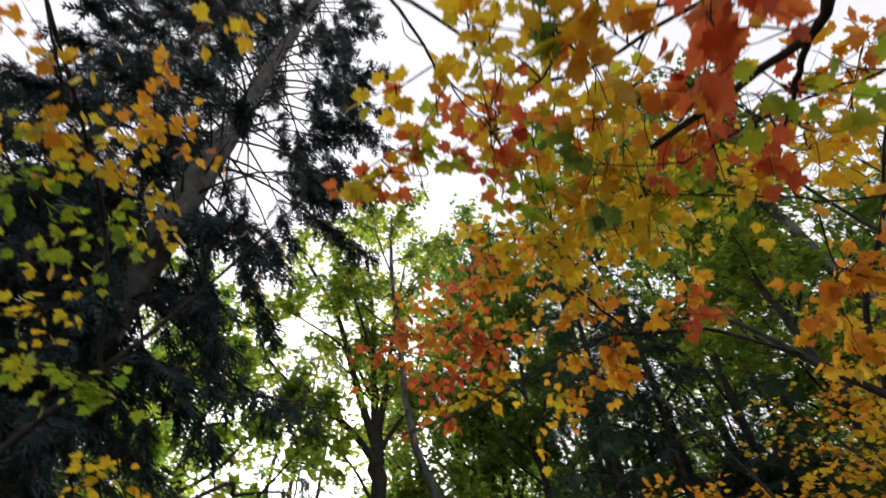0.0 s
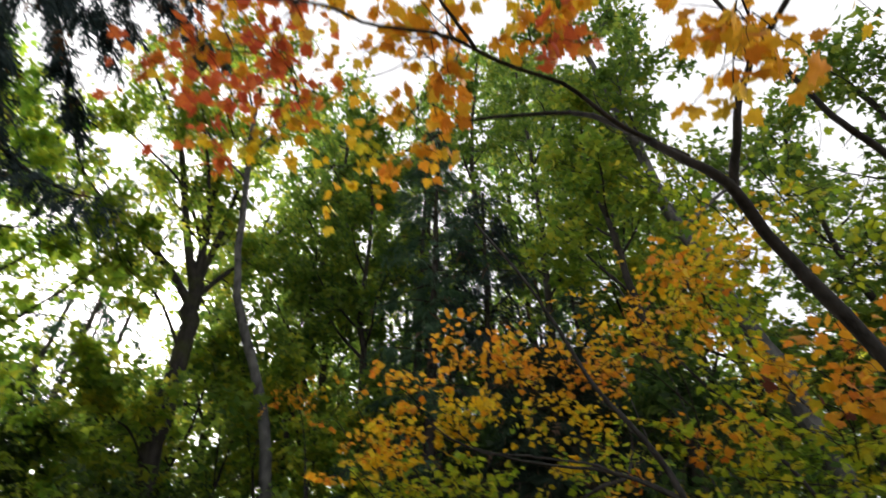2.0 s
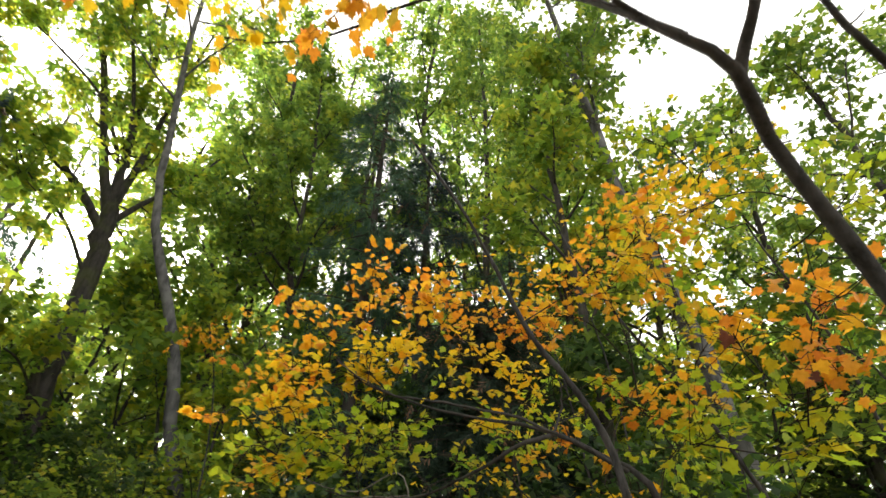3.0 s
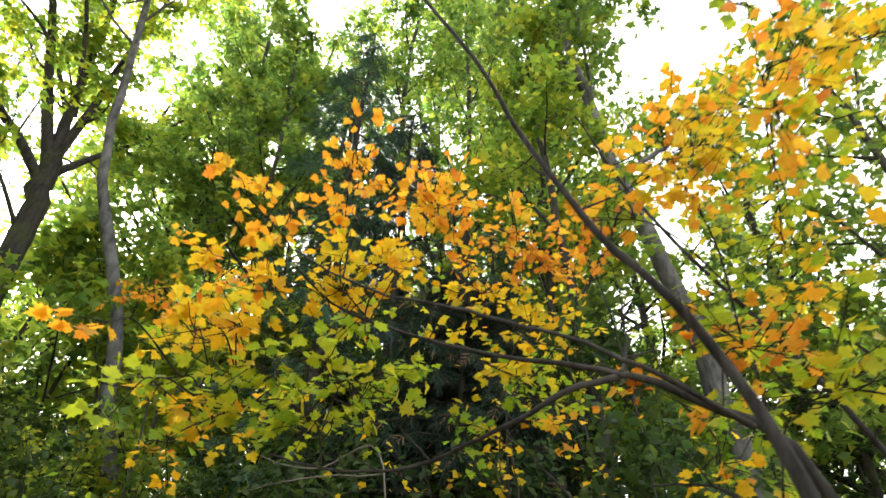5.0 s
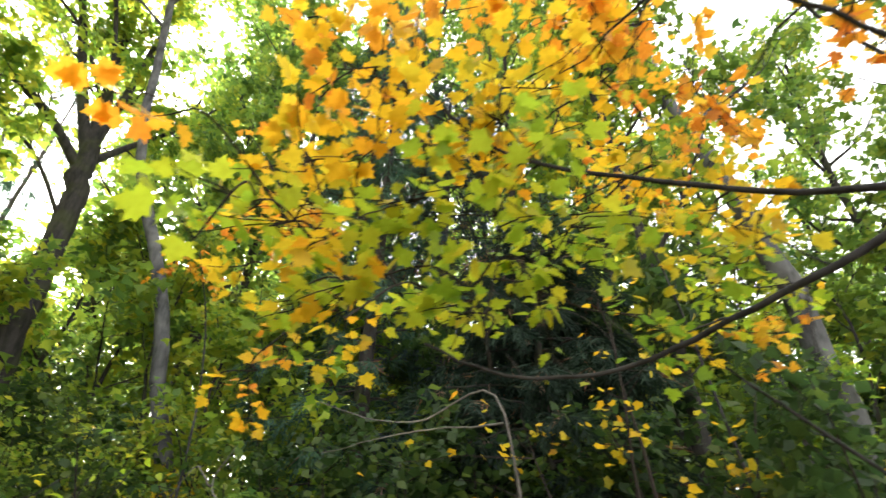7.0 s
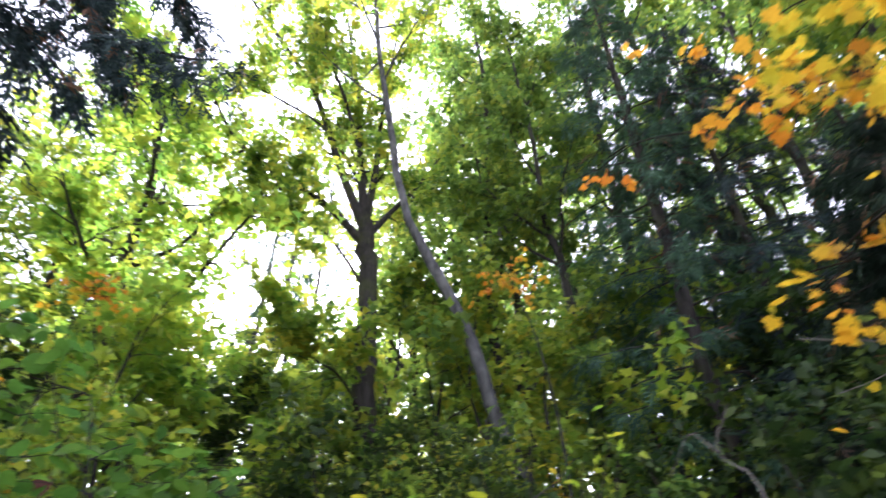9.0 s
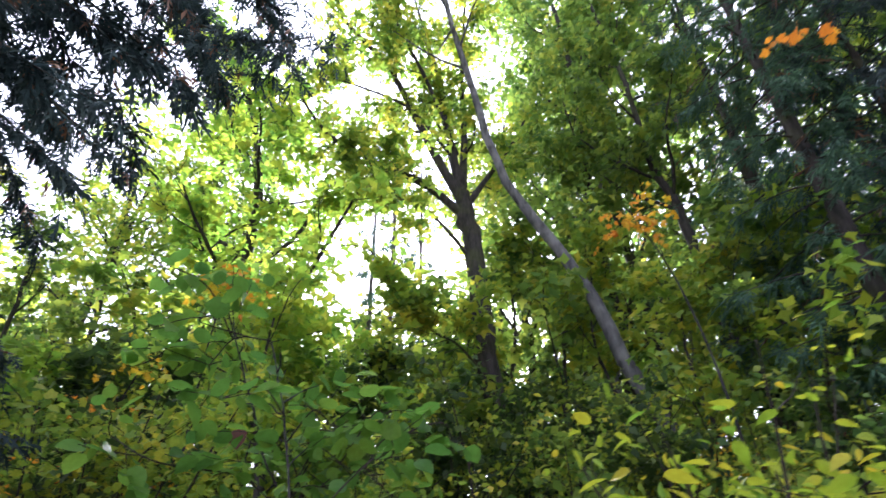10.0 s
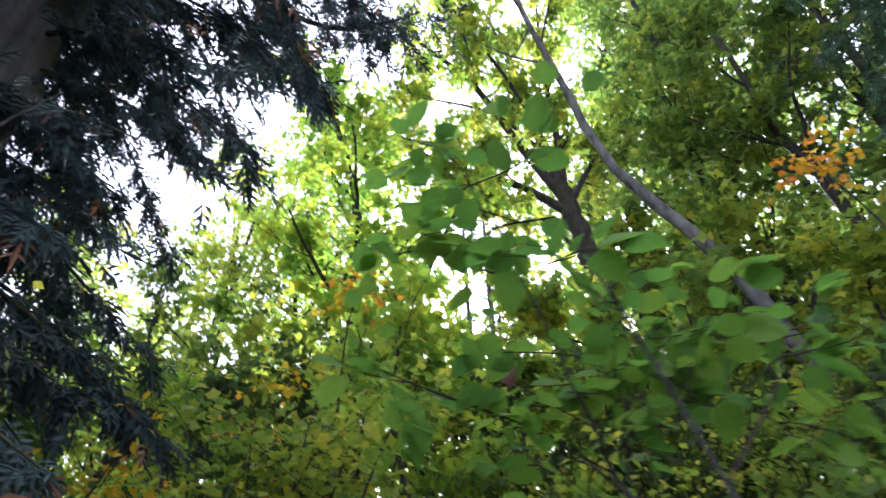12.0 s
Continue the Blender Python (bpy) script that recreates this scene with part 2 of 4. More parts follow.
# five-lobed maple leaf, one unit long from stalk to tip
MAPLE = mirrored([(0.14, -0.05, 0.02), (0.33, -0.1, 0.05), (0.31, 0.08, 0.05), (0.56, 0.17, 0.08), (0.46, 0.29, 0.06), (0.61, 0.48, 0.05), (0.4, 0.48, 0.04), (0.25, 0.54, 0.03), (0.32, 0.74, 0.0), (0.16, 0.73, -0.03), (0.0, 1.0, -0.08)])
MAPLE_FAR = mirrored([(0.36, -0.06, 0.04), (0.42, 0.14, 0.04), (0.6, 0.44, 0.06), (0.34, 0.57, 0.02), (0.0, 1.0, -0.06)])
OVAL = mirrored([(0.2, 0.03, 0.03), (0.36, 0.2, 0.06), (0.42, 0.42, 0.07), (0.34, 0.68, 0.04), (0.16, 0.88, 0.0), (0.0, 1.0, -0.06)])
TIPPED = mirrored([(0.16, 0.12, 0.03), (0.24, 0.36, 0.05), (0.17, 0.66, 0.02), (0.0, 1.0, -0.1)])
KITE = ([(0, 0, 0), (0.36, 0.45, 0.07), (0, 1, -0.06), (-0.36, 0.45, 0.07)], [(0, 1, 3), (1, 2, 3)])

# a broad three-lobed leaf for crowns farther off
LOBED = ([(0, 0, 0), (0.55, 0.3, 0.08), (0.2, 0.5, 0.03), (0, 1, -0.1), (-0.2, 0.5, 0.03), (-0.55, 0.3, 0.08)], [(0, 1, 2), (0, 2, 4), (2, 3, 4), (0, 4, 5)])


def spray_shape(pairs=5, droop=0.35, width=0.3, blade_width=0.03):
    """A flat conifer spray: a drooping rib with slender side fingers."""
    v, f = [], []

    def blade(a, d, ln, wd):
        i = len(v)
        d = np.array(d) / np.linalg.norm(d)
        s = np.array([d[1], -d[0], 0.0]) * wd
        a = np.array(a)
        v.extend([tuple(a - s * 0.5), tuple(a + d * ln * 0.55 + s), tuple(a + d * ln + np.array([0, 0, -0.12 * ln])), tuple(a + d * ln * 0.55 - s)])
        f.append((i, i + 1, i + 2))
        f.append((i, i + 2, i + 3))

    for k in range(pairs):
        u = 0.1 + 0.75 * k / pairs
        z = -droop * u * u
        ln = width * (1.1 - 0.7 * u)
        for sgn in (-1, 1):
            blade((0, u, z), (sgn * 0.8, 0.75, -0.15 - 0.4 * u), ln, blade_width)
    blade((0, 0.0, 0), (0, 1, -droop * 0.9), 1.05, blade_width * 1.15)
    return v, f


SPRAY_FAR = spray_shape(3, 0.35, 0.42)
SPRAY_FULL = spray_shape(3, 0.4, 0.4, 0.055)


def height_at(x, y):
    """The ground: level along the walk, then a bank and a long hillside beyond."""
    d = 0.85 * (np.asarray(y, float) - 7.6) + 0.3 * (np.asarray(x, float) - 1.5)
    d2 = np.minimum(d, 45.0)
    return 0.2 * np.log1p(np.exp(d2 * 1.2)) / 1.2 + 0.12 * np.sin(np.asarray(x) * 0.7 + 1.3) * np.cos(np.asarray(y) * 0.55)


def ground_z(x, y):
    return float(height_at(x, y))


# ---- the ground ----
def build_ground():
    a = np.concatenate([-np.geomspace(1500, 41, 14), np.linspace(-40, 40, 161), np.geomspace(41, 1500, 14)])
    X, Y = np.meshgrid(a, a, indexing="ij")
    Z = height_at(X, Y)
    g = np.random.default_rng(3)
    near = (abs(X) < 40.5) & (abs(Y) < 40.5)
    Z = Z + np.where(near, g.normal(0, 0.03, X.shape), 0)
    n = len(a)
    i = np.arange(n - 1)[:, None] * n + np.arange(n - 1)
    q = np.stack([i, i + n, i + n + 1, i + 1], -1).reshape(-1, 4)
    ob = new("ground", mesh_of("ground", np.stack([X, Y, Z], -1).reshape(-1, 3), [q], LITTER, True))
    tagged(ob, "brown leaf-strewn forest floor rising into a wooded hillside", "ground", kind="structure")


build_ground()


# ---- trees ----
def wander(g, start, way, length, n, bend, lift):
    """A limb that wanders from start, turning a little at each step and lifting (or sagging)."""
    p, d, out = np.array(start, float), np.array(way, float), []
    for k in range(n):
        out.append(p.copy())
        d = d + g.normal(0, bend, 3) + np.array([0, 0, lift])
        d /= np.linalg.norm(d)
        p = p + d * length / (n - 1)
    return np.array(out)


def side_way(g, along, spread):
    """A way that leaves the way `along` at about `spread` degrees."""
    along = along / np.linalg.norm(along)
    r = g.normal(size=3)
    r -= along * (r @ along)
    r /= np.linalg.norm(r)
    s = radians(spread)
    return along * math.cos(s) + r * math.sin(s)


def crown_limb(g, wood, pts, r0, subs, sub_len, twigs, leaf_pts, show_twigs=True):
    """One limb with its side branches and twigs; gathers places for leaves."""
    wood.tube(pts, r0, max(0.008, r0 * 0.22), 7, g, 0.03)
    n = len(pts)
    for k in range(subs):
        u = 0.22 + 0.78 * (k + g.random()) / subs
        i = min(n - 2, int(u * (n - 1)))
        way = side_way(g, pts[i + 1] - pts[i], g.uniform(30, 65))
        ln = sub_len * g.uniform(0.6, 1.2) * (1.15 - 0.5 * u)
        sp = wander(g, pts[i], way, ln, 6, 0.16, 0.06)
        wood.tube(sp, r0 * 0.32 * (1.1 - 0.5 * u), 0.006, 4)
        for t in range(twigs):
            j = g.integers(1, 6)
            tw = wander(g, sp[j], side_way(g, sp[j] - sp[j - 1], g.uniform(25, 70)), ln * g.uniform(0.3, 0.6), 4, 0.2, 0.02)
            if show_twigs:
                wood.tube(tw, 0.011, 0.004, 3)
            leaf_pts.append(tw[1:])
        leaf_pts.append(sp[2:])


def leaves_round(g, leaf_pts, count, spread, size, shape, mat, name="leaves"):
    share = g.random(len(leaf_pts)) ** 1.6 + 0.04      # some twigs are full, some nearly bare
    pick = g.choice(len(leaf_pts), count, p=share / share.sum())
    pos = np.array([leaf_pts[k][int(u * len(leaf_pts[k]))] for k, u in zip(pick, g.random(count))]) + g.normal(0, spread, (count, 3)) * np.array([1, 1, 0.7])
    tip = g.normal(size=(count, 3)) * np.array([1, 1, 0.45]) + np.array([0, 0, -0.45])
    up = g.normal(0, 0.5, (count, 3)) + np.array([0, 0, 1.0])
    return scatter(name, shape, pos, tip, up, size * g.uniform(0.6, 1.25, count), mat)


def broadleaf(name, label, ctrl, r0, r1, seed, limbs=8, first=0.35, limb_len=4.5, subs=7, twigs=4, leaves=9000, size=0.17, mat="green", bark=None,
              explicit=(), shape=LOBED, spread=0.24, rise=(25, 60), sides=12, show_twigs=True, group=""):
    """A broadleaved tree: a tapered trunk along ctrl, limbs with branches and twigs, and a crown of single leaves."""
    g = np.random.default_rng(seed)
    bark = bark or BARK_DARK
    base = np.array(ctrl[0], float)
    root = new(name)
    root.location = base
    tagged(root, label, "tree", group)
    line = smooth_line(np.array(ctrl, float) - base, 26)
    line[1:-1] += g.normal(0, r0 * 0.12, (24, 3))
    line[0, 2] -= 0.5
    w = Wood()
    w.tube(line, r0 * 1.08, r1, sides, g, 0.035, 0.85)
    child("trunk", w.mesh("trunk", bark), root)
    for k in range(5 if r0 > 0.15 else 0):
        a = k * 1.26 + g.random()
        w = Wood()
        w.tube(smooth_line([(0, 0, 0.5), (math.cos(a) * r0 * 1.1, math.sin(a) * r0 * 1.1, 0.08), (math.cos(a) * r0 * 2.4, math.sin(a) * r0 * 2.4, -0.3)], 6), r0 * 0.5, r0 * 0.15, 6)
        child("root", w.mesh("root", bark), root)
    leaf_pts = []
    az0 = g.random() * 6.28
    lines = [(np.array(e, float) - base, rr) for e, rr in explicit]
    for k in range(limbs):
        u = first + (1 - first) * (k + 0.6 * g.random()) / limbs
        i = min(24, int(u * 25))
        az, el = az0 + k * 2.4 + g.normal(0, 0.3), radians(g.uniform(*rise))
        way = (math.cos(az) * math.cos(el), math.sin(az) * math.cos(el), math.sin(el))
        ln = limb_len * g.uniform(0.75, 1.2) * (1.1 - 0.55 * (u - first) / (1 - first))
        lines.append((wander(g, line[i], way, ln, 9, 0.1, 0.05), (r0 + (r1 - r0) * u) * 0.5))
    for pts, rr in lines:
        w = Wood()
        if len(pts) < 9:
            pts = smooth_line(pts, 14)
        crown_limb(g, w, pts, rr, subs, limb_len * 0.42, twigs, leaf_pts, show_twigs)
        child("limb", w.mesh("limb", bark), root)
    child("crown", leaves_round(g, leaf_pts, leaves, spread, size, shape, LEAF[mat], "crown"), root, kind="stuff")
    return root


def conifer(name, label, base, height, r0, seed, first=0.12, reach=3.2, branches=90, sprays=26, size=0.42, droop=0.5, mat=None, shape=None, dead=0, bark=None, power=0.6, profile=(), inner=0.24, inner_high=0.3, fine=1.0, low=1.0, extra=(), group=""):
    """A conifer: a straight trunk, sagging boughs all round, and flat drooping sprays along them."""
    g = np.random.default_rng(seed)
    root = new(name)
    root.location = base
    tagged(root, label, "tree", group)
    bark = bark or BARK_CONIFER
    line = np.stack([np.cumsum(g.normal(0, 0.012, 30)), np.cumsum(g.normal(0, 0.012, 30)), np.linspace(-0.5, height, 30)], -1)
    w = Wood()
    w.tube(line, r0 * 1.05, 0.03, 14, g, 0.03, 0.9)
    child("trunk", w.mesh("trunk", bark), root)
    for k in range(7 if r0 > 0.15 else 0):
        a = k * 0.9 + g.random() * 0.4
        w = Wood()
        w.tube(smooth_line([(math.cos(a) * r0 * 0.4, math.sin(a) * r0 * 0.4, 1.1), (math.cos(a) * r0, math.sin(a) * r0, 0.25), (math.cos(a) * r0 * 2.0, math.sin(a) * r0 * 2.0, -0.3)], 7), r0 * 0.35, r0 * 0.2, 6)
        child("root", w.mesh("root", bark), root)
    P, T, S = [], [], []
    for k in range(branches):
        u = first + (0.98 - first) * ((k + g.random()) / branches) ** low
        z = u * height
        az = k * 2.4 + g.normal(0, 0.4)
        ln = reach * (1 - u) ** power * g.uniform(0.65, 1.15) + 0.25
        if profile:
            ln = float(np.interp(z, [q[0] for q in profile], [q[1] for q in profile])) * g.uniform(0.6, 1.12)
        out = np.array([math.cos(az), math.sin(az), 0.0])
        s = np.linspace(0, 1, 9)
        c = line[min(29, int(u * 29))] * np.array([1, 1, 0])
        rise = 0.25 * ln
        pts = c + out * (s * ln)[:, None] + np.array([0, 0, 1.0]) * (z + rise * s - droop * ln * s ** 2 * 1.5 + droop * ln * 0.45 * s ** 4)[:, None]
        pts += np.cumsum(g.normal(0, 0.02 * ln / 3, pts.shape), axis=0)
        w = Wood()
        w.tube(pts, 0.012 + 0.007 * ln, 0.005, 5)
        child("bough", w.mesh("bough", BARK_DARK), root)
        cut = fine if z < 6.5 else 1.0          # low boughs may carry smaller, closer sprays
        cnt = max(4, int(sprays * (0.35 + ln / reach) / cut ** 1.5))
        ss = g.uniform(inner if z < 10 else inner_high, 1.0, cnt) ** 0.8
        q = np.stack([np.interp(ss, s, pts[:, m]) for m in range(3)], -1)
        sgn = np.where(g.random(cnt) < 0.5, -1.0, 1.0)[:, None]
        side = np.array([-out[1], out[0], 0.0])
        way = out * g.uniform(0.2, 0.9, (cnt, 1)) + side * sgn * g.uniform(0.1, 1.0, (cnt, 1)) + np.array([0, 0, -1.0]) * g.uniform(0.15, 1.1, (cnt, 1))
        q2 = q + way * g.uniform(0, 0.3, (cnt, 1))
        P.append(np.vstack([q, q2]))
        T.append(np.vstack([way, way + g.normal(0, 0.35, way.shape)]))
        S.append(np.full(2 * cnt, size * cut))
    for ctrl, rr in extra:
        pts = smooth_line(np.array(ctrl, float) - np.array(base, float), 16)
        w = Wood()
        w.tube(pts, rr, 0.01, 7, g, 0.04)
        child("bough", w.mesh("bough", BARK_DARK), root)
        q = pts[g.integers(6, 16, 120)] + g.normal(0, 0.15, (120, 3))
        way = g.normal(0, 0.5, (120, 3)) + np.array([0, 0, -0.9])
        P += [q, q + way * 0.15, q + way * 0.3]
        T += [way, way + g.normal(0, 0.3, way.shape), way + g.normal(0, 0.4, way.shape)]
        S.append(np.full(360, size * fine))
    for k in range(dead):
        az, z = g.random() * 6.28, g.uniform(0.06, 0.3) * height
        w = Wood()
        w.tube(wander(g, (0, 0, z), (math.cos(az), math.sin(az), -0.1), g.uniform(0.6, 2.2), 7, 0.14, -0.03), 0.018, 0.004, 4)
        child("dead_twig", w.mesh("dead_twig", TWIG_PALE), root)
    P, T = np.vstack(P), np.vstack(T)
    up = g.normal(0, 0.45, P.shape) + np.array([0, 0, 1.0])
    sz = np.concatenate(S) * g.uniform(0.6, 1.3, len(P))
    old = g.random(len(P)) < 0.045
    child("needles", scatter("needles", shape or SPRAY_FAR, P[~old], T[~old], up[~old], sz[~old], mat or NEEDLE), root, kind="stuff")
    child("withered_needles", scatter("withered_needles", shape or SPRAY_FAR, P[old], T[old], up[old], sz[old], WITHERED), root, "rust-brown withered sprays", "stuff")
    return root


def leafy_shrub(name, label, base, height, reach, seed, stems=6, leaves=1200, size=0.09, shape=TIPPED, mat="green", bark=None, category="shrub", spread=0.1, group="", split=False):
    """A shrub or sapling: several thin stems with side twigs, leaves along them."""
    g = np.random.default_rng(seed)
    root = new(name)
    root.location = base
    tagged(root, label, category, group)
    pts = []
    for k in range(stems):
        az = k * 6.28 / stems + g.normal(0, 0.4)
        lean = g.uniform(0.15, 1.0) * reach / height
        sp = wander(g, (0, 0, -0.1), (math.cos(az) * lean, math.sin(az) * lean, 1), height * g.uniform(0.7, 1.1), 9, 0.09, 0.0)
        w = Wood()
        w.tube(sp, 0.007 + 0.006 * height, 0.003, 5)
        for t in range(8):
            j = g.integers(2, 9)
            tw = wander(g, sp[j - 1], side_way(g, sp[j - 1] - sp[j - 2], g.uniform(35, 80)), height * g.uniform(0.14, 0.32), 5, 0.16, 0.0)
            pts.append(tw[1:])
            side = Wood() if split else w
            side.tube(tw, 0.005, 0.002, 3)
            if split:
                child("twig", side.mesh("twig", bark or TWIG), root)
        child("stem", w.mesh("stem", bark or TWIG), root)
        pts.append(sp[4:])
    child("foliage", leaves_round(g, pts, leaves, spread, size, shape, LEAF[mat], "foliage"), root, kind="stuff")
    return root


def fern_mesh_set(seed):
    g = np.random.default_rng(seed)
    made = []
    for k in range(3):
        v, f = [], []
        ln = 0.9
        s = np.linspace(0, 1, 16)
        spine = np.stack([0 * s, ln * s, 0.62 * s - 0.75 * s ** 2.4], -1)
        for i in range(1, 16):
            t = spine[i] - spine[i - 1]
            w = 0.15 * math.sin(math.pi * min(1, 0.12 + 0.9 * s[i])) ** 0.8
            for sgn in (-1, 1):
                n = len(v)
                a, e = spine[i], spine[i] + np.array([sgn * w, 0.035, -0.03 + g.normal(0, 0.008)])
                v.extend([a - t * 0.26, a + t * 0.26, e])
                f.append((n, n + 1, n + 2))
        for i in range(15):
            n = len(v)
            v.extend([spine[i] + (-0.004, 0, 0), spine[i] + (0.004, 0, 0), spine[i + 1] + (0, 0, 0)])
            f.append((n, n + 1, n + 2))
        made.append(mesh_of("frond", np.array(v), [np.array(f)], FERN))
    return made


FROND = fern_mesh_set(5)


def fern(x, y, seed, scale=1.0):
    g = np.random.default_rng(seed)
    root = new("sword_fern")
    root.location = (x, y, ground_z(x, y))
    tagged(root, "dark green sword fern with arching fronds on the forest floor", "fern", "ferns of the undergrowth")
    for k in range(9):
        ob = child("frond", FROND[k % 3], root)
        ob.matrix_local = pose(0, 0, 0, g.uniform(-8, 22), g.normal(0, 6), k * 40 + g.normal(0, 10)) @ Matrix.Scale(scale * g.uniform(0.75, 1.2), 4)
    return root


# ---- the vine maples beside the path: stems, and leaf sprays (x, y, z, reach, leaves, colour) ----
CANOPY_A = [
    (0.03, 2.84, 4.09, 0.44, 40, "orange"),
    (-0.26, 2.99, 4.09, 0.38, 35, "rust"),
    (0.22, 2.60, 4.13, 0.38, 26, "rust"),
    (0.14, 3.15, 3.60, 0.31, 25, "gold"),
    (0.97, 2.86, 3.60, 0.28, 26, "orange"),
    (0.78, 2.62, 4.21, 0.38, 30, "orange"),
    (0.29, 1.97, 3.95, 0.31, 16, "gold"),
    (0.73, 1.88, 4.37, 0.38, 25, "gold"),
    (1.11, 1.98, 4.02, 0.35, 30, "gold"),
    (1.44, 1.85, 4.21, 0.40, 32, "gold"),
    (1.19, 2.02, 3.40, 0.20, 15, "orange"),
    (1.64, 1.66, 2.86, 0.22, 24, "orange"),
    (1.69, 1.54, 3.06, 0.25, 18, "orange"),
    (-0.48, 3.18, 4.04, 0.25, 10, "rust"),
    (0.27, 2.99, 3.96, 0.38, 25, "orange"),
]
CANOPY_B = [
    (2.15, 1.26, 3.87, 0.50, 40, "gold"),
    (1.70, 1.31, 3.93, 0.50, 40, "gold"),
    (0.09, 0.60, 3.30, 0.32, 32, "gold"),
    (0.30, 0.48, 3.00, 0.30, 20, "gold"),
    (0.57, 0.37, 2.61, 0.24, 26, "rust"),
    (0.49, 0.47, 2.84, 0.20, 12, "orange"),
    (0.20, 0.93, 3.26, 0.28, 24, "rust"),
    (0.48, 0.80, 3.04, 0.30, 24, "orange"),
    (0.75, 0.68, 2.99, 0.30, 30, "rust"),
    (-0.19, 0.99, 3.11, 0.16, 9, "gold"),
    (-0.16, 0.73, 3.25, 0.14, 6, "gold"),
    (-0.26, 1.10, 3.15, 0.14, 5, "rust"),
    (1.40, 1.23, 2.85, 0.22, 18, "orange"),
    (0.90, 0.57, 2.83, 0.20, 12, "lime"),
    (0.26, 0.52, 2.88, 0.10, 5, "green"),
    (0.53, 0.94, 3.07, 0.20, 8, "green"),
    (0.22, 1.01, 3.54, 0.26, 20, "rust"),
    (0.37, 1.27, 3.52, 0.26, 20, "lime"),
    (0.49, 0.98, 3.51, 0.26, 20, "gold"),
    (0.64, 1.25, 3.47, 0.26, 22, "orange"),
    (0.75, 1.03, 3.42, 0.26, 20, "gold"),
    (0.93, 1.37, 3.54, 0.26, 20, "gold"),
    (0.61, 1.53, 3.68, 0.26, 24, "gold"),
    (1.04, 1.21, 3.45, 0.26, 20, "lime"),
    (1.03, 0.88, 3.35, 0.26, 18, "rust"),
    (-0.16, 0.97, 3.23, 0.14, 9, "lime"),
    (-0.26, 1.05, 3.17, 0.10, 5, "rust"),
    (0.44, 1.48, 3.34, 0.30, 25, "gold"),
]
CANOPY_C = [
    (1.35, 0.90, 3.23, 0.30, 20, "gold"),
    (1.54, 0.64, 3.48, 0.30, 22, "orange"),
    (1.33, 1.16, 3.40, 0.30, 22, "gold"),
    (1.05, 1.32, 3.47, 0.30, 24, "gold"),
    (1.00, 1.62, 3.57, 0.30, 24, "gold"),
    (0.41, 1.28, 3.46, 0.20, 14, "lime"),
    (0.35, 2.36, 4.03, 0.34, 26, "orange"),
    (0.32, 2.78, 3.76, 0.34, 28, "rust"),
    (0.06, 2.92, 3.60, 0.26, 20, "rust"),
    (0.76, 2.25, 3.54, 0.30, 24, "orange"),
    (0.87, 2.39, 3.33, 0.22, 18, "orange"),
    (0.70, 2.03, 3.78, 0.30, 24, "gold"),
    (-0.09, 3.10, 3.55, 0.24, 12, "rust"),
    (0.63, 2.97, 3.37, 0.22, 14, "gold"),
    (1.24, 2.02, 3.37, 0.20, 14, "rust"),
]
FAN_A = [
    (1.37, 4.74, 3.21, 0.22, 22, "orange"),
    (1.59, 4.65, 3.15, 0.20, 16, "orange"),
    (1.93, 4.73, 3.54, 0.28, 28, "orange"),
    (2.28, 4.63, 3.48, 0.28, 30, "orange"),
    (1.44, 4.79, 2.82, 0.22, 22, "orange"),
    (1.28, 4.68, 2.82, 0.15, 10, "gold"),
    (1.92, 4.78, 2.88, 0.28, 34, "gold"),
    (2.08, 4.71, 3.05, 0.25, 25, "gold"),
    (1.62, 4.79, 2.79, 0.25, 25, "gold"),
    (1.86, 4.75, 2.56, 0.28, 34, "lime"),
    (2.11, 4.68, 2.51, 0.22, 24, "lime"),
    (1.68, 4.75, 2.44, 0.22, 20, "lime"),
    (1.93, 4.94, 2.35, 0.25, 24, "lime"),
    (2.20, 4.93, 2.39, 0.20, 15, "lime"),
    (1.56, 4.80, 2.60, 0.20, 18, "gold"),
    (1.23, 4.78, 2.17, 0.12, 7, "lime"),
]
